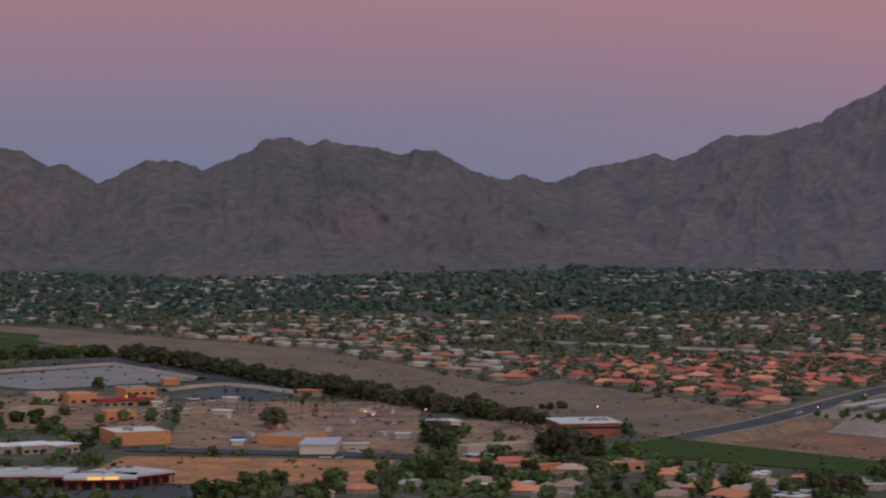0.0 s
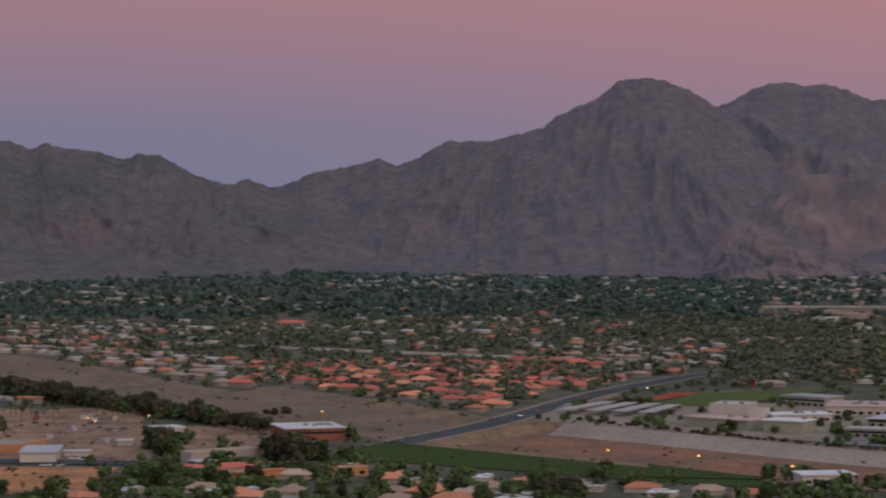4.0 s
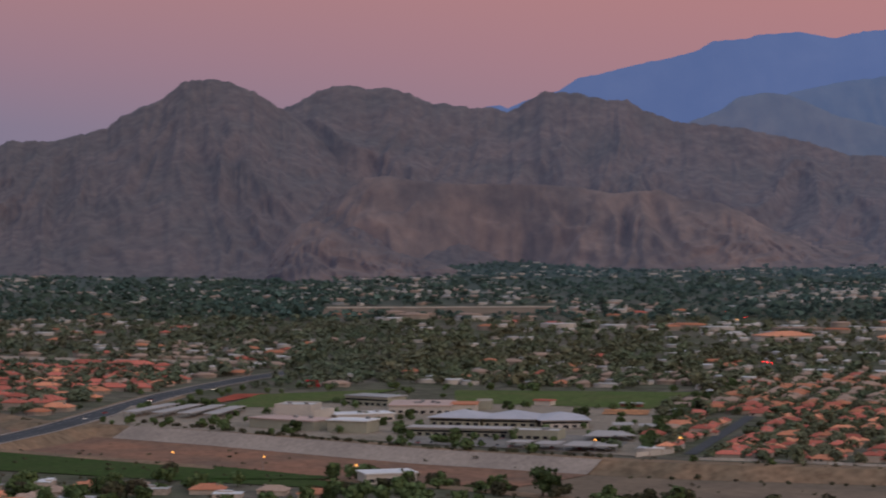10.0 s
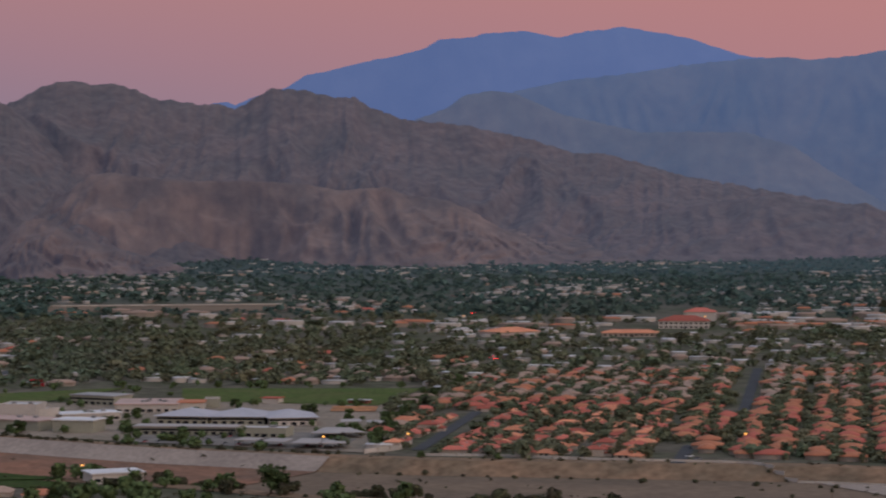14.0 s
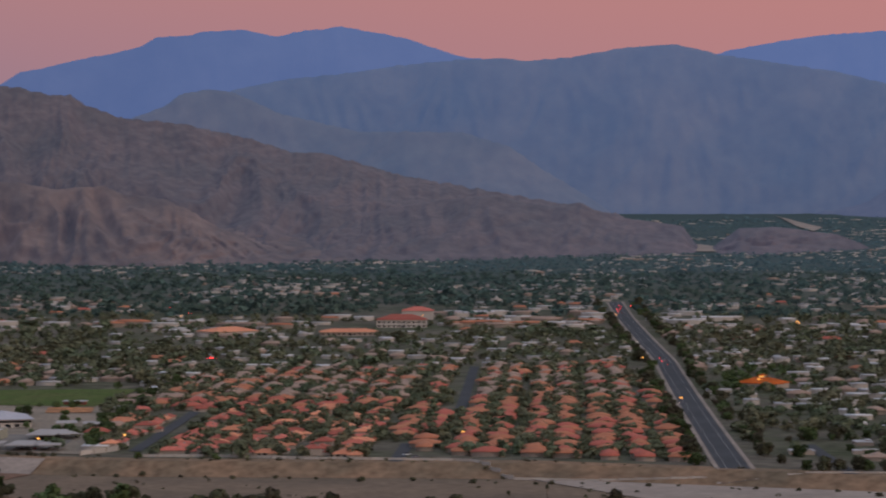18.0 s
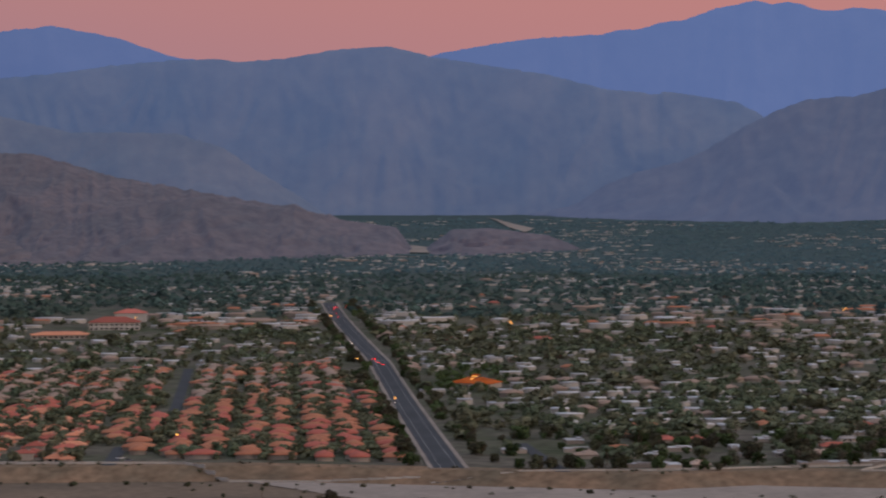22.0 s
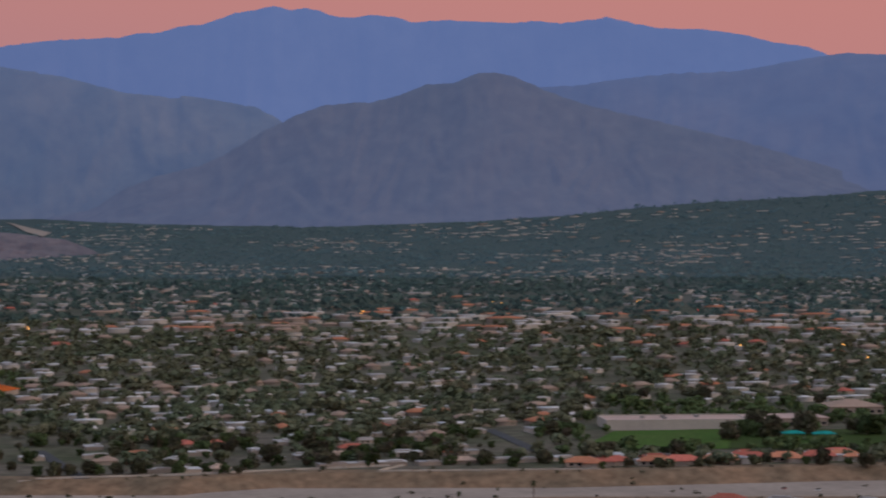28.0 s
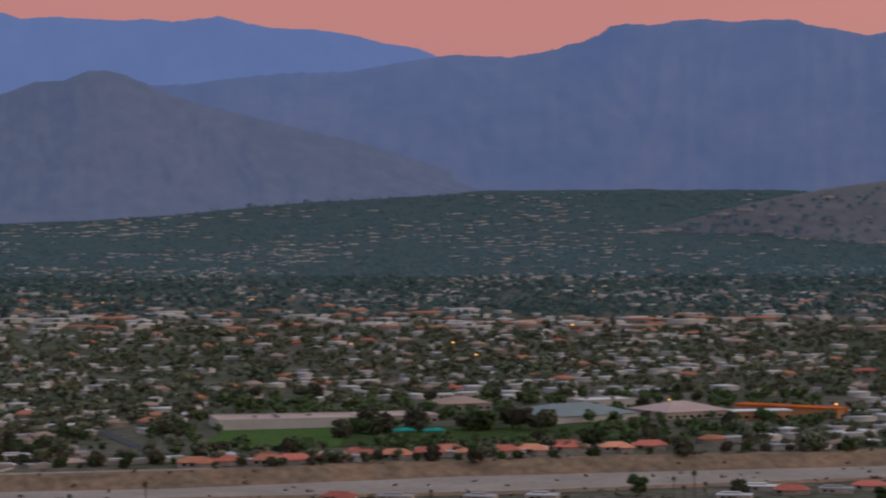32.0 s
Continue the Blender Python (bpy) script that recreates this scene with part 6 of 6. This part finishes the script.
def scrub():
    chooser = random.Random(404)
    low, tall = Stuff(), Stuff()
    bush = [leaf_cloud(random.Random(500 + k), [(0, 0, 0.35, 0.45), (0.3, 0.1, 0.3, 0.3), (-0.2, 0.25, 0.3, 0.3)], 16, 0.2) for k in range(5)]
    crowns = [far_crown(600 + k, 150, 0.13) for k in range(5)]
    for _ in range(15000):
        az, r = radians(chooser.uniform(-11.5, 70.5)), math.sqrt(chooser.uniform(950 ** 2, 1900 ** 2))
        x, y = r * math.sin(az), r * math.cos(az)
        if not inside(NEAR_SIDE, x, y) and beside(RIM_FAR, x, y)[0] > 16:
            continue
        wild = noise.noise(Vector((x / 60, y / 60, 3.0)))
        bed = inside(CHANNEL, x, y)
        clear = any(inside(p, x, y) for p in OPEN_LAND) or beside(AVENUE, x, y)[0] < 16 or beside(BOULEVARD, x, y)[0] < 14
        if bed and chooser.random() < 0.8 or wild < -0.1 and chooser.random() < 0.7 or clear and chooser.random() < 0.6:
            continue
        s = chooser.uniform(0.9, 2.6)
        low.add(chooser.choice(bush), x, y, ground_z(x, y), chooser.uniform(0, 360), s * 1.3, s * 1.3, s)
        if not bed and not clear and wild > -0.12 and math.degrees(az) < 26 and chooser.random() < (0.6 if r < 1140 else 0.15):
            h = chooser.uniform(3.5, 8.5)
            tall.add(chooser.choice(crowns), x, y, ground_z(x, y), chooser.uniform(0, 360), h * 1.15, h * 1.15, h)
    # planting round the public buildings
    for plan, count, high in ((CLEAR[0], 260, 6.0), (CLEAR[1], 520, 8.5), (CLEAR[2], 60, 7.0)):
        xs, ys = [p[0] for p in plan], [p[1] for p in plan]
        while count:
            x, y = chooser.uniform(min(xs), max(xs)), chooser.uniform(min(ys), max(ys))
            if not inside(plan, x, y):
                continue
            count -= 1
            if any(inside(f, x, y) for f in FIELDS) or any(inside(f, x, y) or beside(f + f[:1], x, y)[0] < 3.5 for f in FOOTPRINTS) or beside(BOULEVARD, x, y)[0] < 14 or beside(AVENUE, x, y)[0] < 15 or inside(CHANNEL, x, y) or beside(LINED, x, y)[0] < 8:
                continue
            h = chooser.uniform(2.5, high)
            tall.add(chooser.choice(crowns), x, y, ground_z(x, y), chooser.uniform(0, 360), h * 1.2, h * 1.2, h)
    low.build("scrub", [OLIVE_LEAF], "low grey-green desert scrub on bare ground", "scrub")
    tall.build("garden_trees", [LEAF], "dark green garden trees among the houses", "trees")


scrub()


def hillside():
    """Loose trees and pale roofs on the lower slope of the southern foothill."""
    chooser = random.Random(88)
    green, roofs = Stuff(), Stuff()
    points = [v.co for i, v in enumerate(right_foothill.data.vertices) if i % 33 < 24]
    for _ in range(420):
        p = chooser.choice(points)
        h = chooser.uniform(3, 6.5)
        green.add(chooser.choice(WOOD_CROWNS), p.x, p.y, p.z, chooser.uniform(0, 360), h * 1.6, h * 1.6, h)
    for _ in range(45):
        p = chooser.choice(points)
        shape, mats = chooser.choice(HOUSE_SHAPES["white"])
        roofs.add(shape, p.x, p.y, p.z, 60, chooser.uniform(0.8, 1.3), 1.0, 1.0, mats)
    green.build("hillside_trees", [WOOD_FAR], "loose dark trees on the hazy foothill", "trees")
    roofs.build("hillside_houses", [PALE_STUCCO, WHITE_ROOF], "small pale houses on the hazy foothill", "houses")


hillside()

# ---- street lamps, signals, cars ----
AMBER = glowing("amber_lamp", (1.0, 0.42, 0.08), 2.2)
RED_LIGHT = glowing("red_light", (1.0, 0.02, 0.02), 14.0)
WHITE_LIGHT = glowing("white_light", (1.0, 0.8, 0.6), 6.0)


def street_lamp(x, y, tall=8.0, size=0.55, heading=0.0):
    lamp = tagged(new("street_lamp"), "tall street lamp glowing amber", "street lamp", "street lamps")
    place(lamp, x, y, heading)
    part("pole", tube([(0, 0, -0.3), (0, 0, tall)], [0.14, 0.08], 8), METAL, lamp)
    part("arm", box(-0.06, -1.6, tall - 0.1, 0.06, 0.1, tall + 0.02), METAL, lamp)
    part("lamp_head", hip(-size * 0.5, -1.6 - size, size * 0.5, -1.2, tall - 0.15, 0.3, 0.1, size * 0.9), AMBER, lamp)


for x, y in ([(-43.5, 1320.2), (-38.6, 1302.8), (-9.9, 1332.8), (-190.9, 1429.7), (217.8, 1163.2), (256.0, 1128.6), (288.1, 1074.9), (88.9, 1369.5), (970.0, 1239.9), (1020.8, 1443.5), (839.9, 1148.4), (615.7, 1027.7), (1131.3, 1961.4), (1676.3, 1028.2), (2356.2, 1257.5), (2040.1, 1504.0), (1934.6, 1617.6), (1281.2, 634.0), (1302.5, 536.0), (1912.4, 1044.1), (930.3, 2072.1), (417.8, 1102.0), (462.2, 1099.1)]):
    street_lamp(x, y)
for k, (x, y) in enumerate([(1643.9, 1106.9), (1078.0, 725.9), (3694.1, 1565.6), (1943.7, 1061.2), (1593.6, 955.7), (1398.4, 1729.4), (1771.7, 1653.4), (1916.6, 1738.1), (1956.8, 1623.3), (2082.2, 1532.1), (1698.4, 1041.3), (1311.7, 1898.4), (1386.3, 1712.0), (1748.8, 1634.4)]):
    street_lamp(x, y, 6.0, 0.7)


def car(paint, tail, lit=True):
    root = tagged(new("car"), "sedan on the road with %s lit" % ("red tail lamps" if tail else "headlamps") if lit else "parked sedan with its lamps off", "car", "cars")
    part("body", joined(box(-0.9, -2.2, 0.35, 0.9, 2.2, 0.9), box(-0.85, -1.9, 0.9, 0.85, 1.9, 0.98)), paint, root)
    part("cabin", ([(-0.8, -1.5, 0.95), (0.8, -1.5, 0.95), (0.8, 1.2, 0.95), (-0.8, 1.2, 0.95), (-0.65, -1.0, 1.45), (0.65, -1.0, 1.45), (0.65, 0.5, 1.45), (-0.65, 0.5, 1.45)], box(0, 0, 0, 1, 1, 1)[1]), DARK_GLASS, root)
    for x in (-0.85, 0.85):
        for y in (-1.4, 1.4):
            v, f = tube([(0, 0, -0.1), (0, 0, 0.1)], [0.33, 0.33], 10)
            part("wheel", ([(x + q[2], y + q[0], 0.33 + q[1]) for q in v], f + [tuple(range(9, -1, -1))]), LINER, root)
        part("tail_lamp" if tail else "headlamp", box(x - 0.2 if x > 0 else x, -2.26, 0.6, x if x > 0 else x + 0.2, -2.18, 0.85), (RED_LIGHT if tail else WHITE_LIGHT) if lit else METAL, root)
    return root


car_paints = [material("white_car_paint", (0.6, 0.6, 0.6), rough=0.3, spread=0.03), material("grey_car_paint", (0.2, 0.2, 0.22), rough=0.3, spread=0.03), material("red_car_paint", (0.35, 0.03, 0.03), rough=0.3, spread=0.03)]
car_kinds = [car(p, tail) for p in car_paints for tail in (True, False)]
parked_kinds = [car(p, False, False) for p in car_paints]
for k, (x, y) in enumerate([(1066.1, 1479.7), (1056.6, 1459.3), (1084.2, 1508.7), (1376.6, 1986.5), (1345.6, 1931.8), (1405.1, 2025.5), (1171.8, 1663.7), (871.7, 1190.1), (225.1, 1420.0), (207.6, 1383.8), (323.9, 1577.2), (268.1, 1505.1), (570.1, 1002.7), (567.2, 989.6), (911.9, 589.3), (917.2, 574.5)]):
    if k < 12:
        tail = k < 6
        put(car_kinds[(k % 3) * 2 + (0 if tail else 1)], x, y, GRID if k < 8 else 30 if k < 12 else 0, 1.0)
    else:
        put(parked_kinds[k % 3], x, y, 70, 1.0)
for k, (x, y) in enumerate([(1073.8, 1488.2), (1393.9, 2013.4), (1370.5, 1971.5)]):
    put(car_kinds[(k % 3) * 2], x, y, GRID, 1.0)
rng = random.Random(31)
for x, y in ([(-171.6, 1436.9), (-167.0, 1421.1), (-165.2, 1428.8), (-159.3, 1413.0), (-155.1, 1405.2), (-153.7, 1416.7), (-149.3, 1401.1), (-138.3, 1404.5), (-133.2, 1392.9), (-129.9, 1400.4), (-149.6, 1476.6), (-144.7, 1480.5), (-139.1, 1484.5), (-134.8, 1488.5), (-174.9, 1387.0), (-176.1, 1375.9), (-165.9, 1364.5), (-160.6, 1497.8), (-156.6, 1493.5), (-46.6, 1345.1), (-37.3, 1334.0), (-30.0, 1319.7), (-23.8, 1326.4), (-62.8, 1169.6), (-57.0, 1136.3), (-50.2, 1136.0), (-44.7, 1168.8), (-40.3, 1163.0)]):
    put(parked_kinds[rng.choice((0, 0, 1))], x, y, rng.choice((20, 110, 60)), 1.25)
for a, b in (([(-177.4, 1445.1), (-172.6, 1444.9)]), ([(-159.2, 1393.9), (-149.8, 1393.6)]), ([(-135.1, 1385.5), (-125.5, 1381.3)]), ([(-137.2, 1476.1), (-128.4, 1475.7)]), ([(-50.5, 1180.5), (-38.1, 1180.0)]), ([(-25.1, 1233.6), (-18.0, 1233.3)]), ([(-107.4, 1200.4), (-101.7, 1200.2)])):
    hall(a, b, 5, 2.8, PALE_STUCCO, WHITE_ROOF, "white storage shed in the gravel yard", "storage_shed", "shed", "slab", windows=False)
hall(*[(-107.9, 1212.5), (-102.7, 1212.2)], 6, 3.2, TEAL_CLOTH, material("blue_tarpaulin", (0.03, 0.14, 0.42), spread=0.1), "small stall under a blue tarpaulin", "stall", "stall", "slab", windows=False)
lot_a, lot_b, lot_c, lot_d = [(338.2, 1186.0), (428.2, 1105.9), (464.6, 1171.0), (367.1, 1226.3)]
for i in range(16):
    for j in range(3):
        if rng.random() < 0.62:
            f, g = (i + 0.5) / 16, (j + 0.5) / 3
            x = (lot_a[0] * (1 - f) + lot_b[0] * f) * (1 - g) + (lot_d[0] * (1 - f) + lot_c[0] * f) * g
            y = (lot_a[1] * (1 - f) + lot_b[1] * f) * (1 - g) + (lot_d[1] * (1 - f) + lot_c[1] * f) * g
            parked = parked_kinds[rng.choice((0, 1, 1, 2))]
            put(parked, x, y, GRID + 180, 1.0)


def cargo_container(paint, x, y, heading):
    box_root = tagged(new("cargo_container"), "weathered steel cargo container on the gravel", "container", "containers")
    place(box_root, x, y, heading)
    rim = [(3.05 - 0.305 * k, -1.2 - 0.07 * (k % 4 in (1, 2))) for k in range(21)] + [(-3.05 + 0.305 * k, 1.2 + 0.07 * (k % 4 in (1, 2))) for k in range(21)]
    n = len(rim)
    walls = [(k, k + n, (k + 1) % n + n, (k + 1) % n) for k in range(n)]
    part("shell", ([(p, q, 0.12) for p, q in rim] + [(p, q, 2.6) for p, q in rim], walls + [tuple(range(n, 2 * n))[::-1], tuple(range(n))]), paint, box_root)
    part("door", box(3.05, -1.1, 0.25, 3.12, 1.1, 2.45), paint, box_root)
    for side in (-1.0, 1.0):
        part("skid", box(-3.0, side - 0.15, -0.3, 3.0, side + 0.15, 0.12), METAL, box_root)


container_paints = [PALE_STUCCO, BRICK_WALL, BLUE_ROOF, STUCCO]
for k in range(16):
    f, g = rng.random(), rng.random()
    cargo_container(container_paints[k % 4], -132 + 112 * f + 4 * g, 1205 + 235 * g, rng.choice((10, 100, 60)))


def signal(x, y):
    mast = tagged(new("traffic_signal"), "traffic signal showing red over the crossing", "traffic light", "traffic lights")
    place(mast, x, y, GRID)
    part("mast", tube([(0, 0, -0.3), (0, 0, 6.5)], [0.15, 0.1], 8), METAL, mast)
    part("arm", box(0, -0.06, 6.2, 7, 0.06, 6.35), METAL, mast)
    for k in (3.0, 6.0):
        head = part("signal_head", box(k - 0.25, -0.2, 5.6, k + 0.25, 0.1, 6.9), LINER, mast)
        part("red_lens", box(k - 0.2, -0.32, 6.35, k + 0.2, -0.2, 6.75), RED_LIGHT, head)


for x, y in ([(1373.8, 1988.4), (1384.8, 1981.0), (971.3, 2195.5), (955.5, 2116.8), (748.9, 1626.7), (747.2, 1615.2), (973.7, 2203.9), (746.2, 1620.7), (1984.3, 1389.1)]):
    signal(x, y)

# what was drawn up but found no place
for proto in PROTOTYPES + car_kinds + parked_kinds:
    if proto.name not in used:
        for child in list(proto.children_recursive):
            bpy.data.objects.remove(child)
        bpy.data.objects.remove(proto)
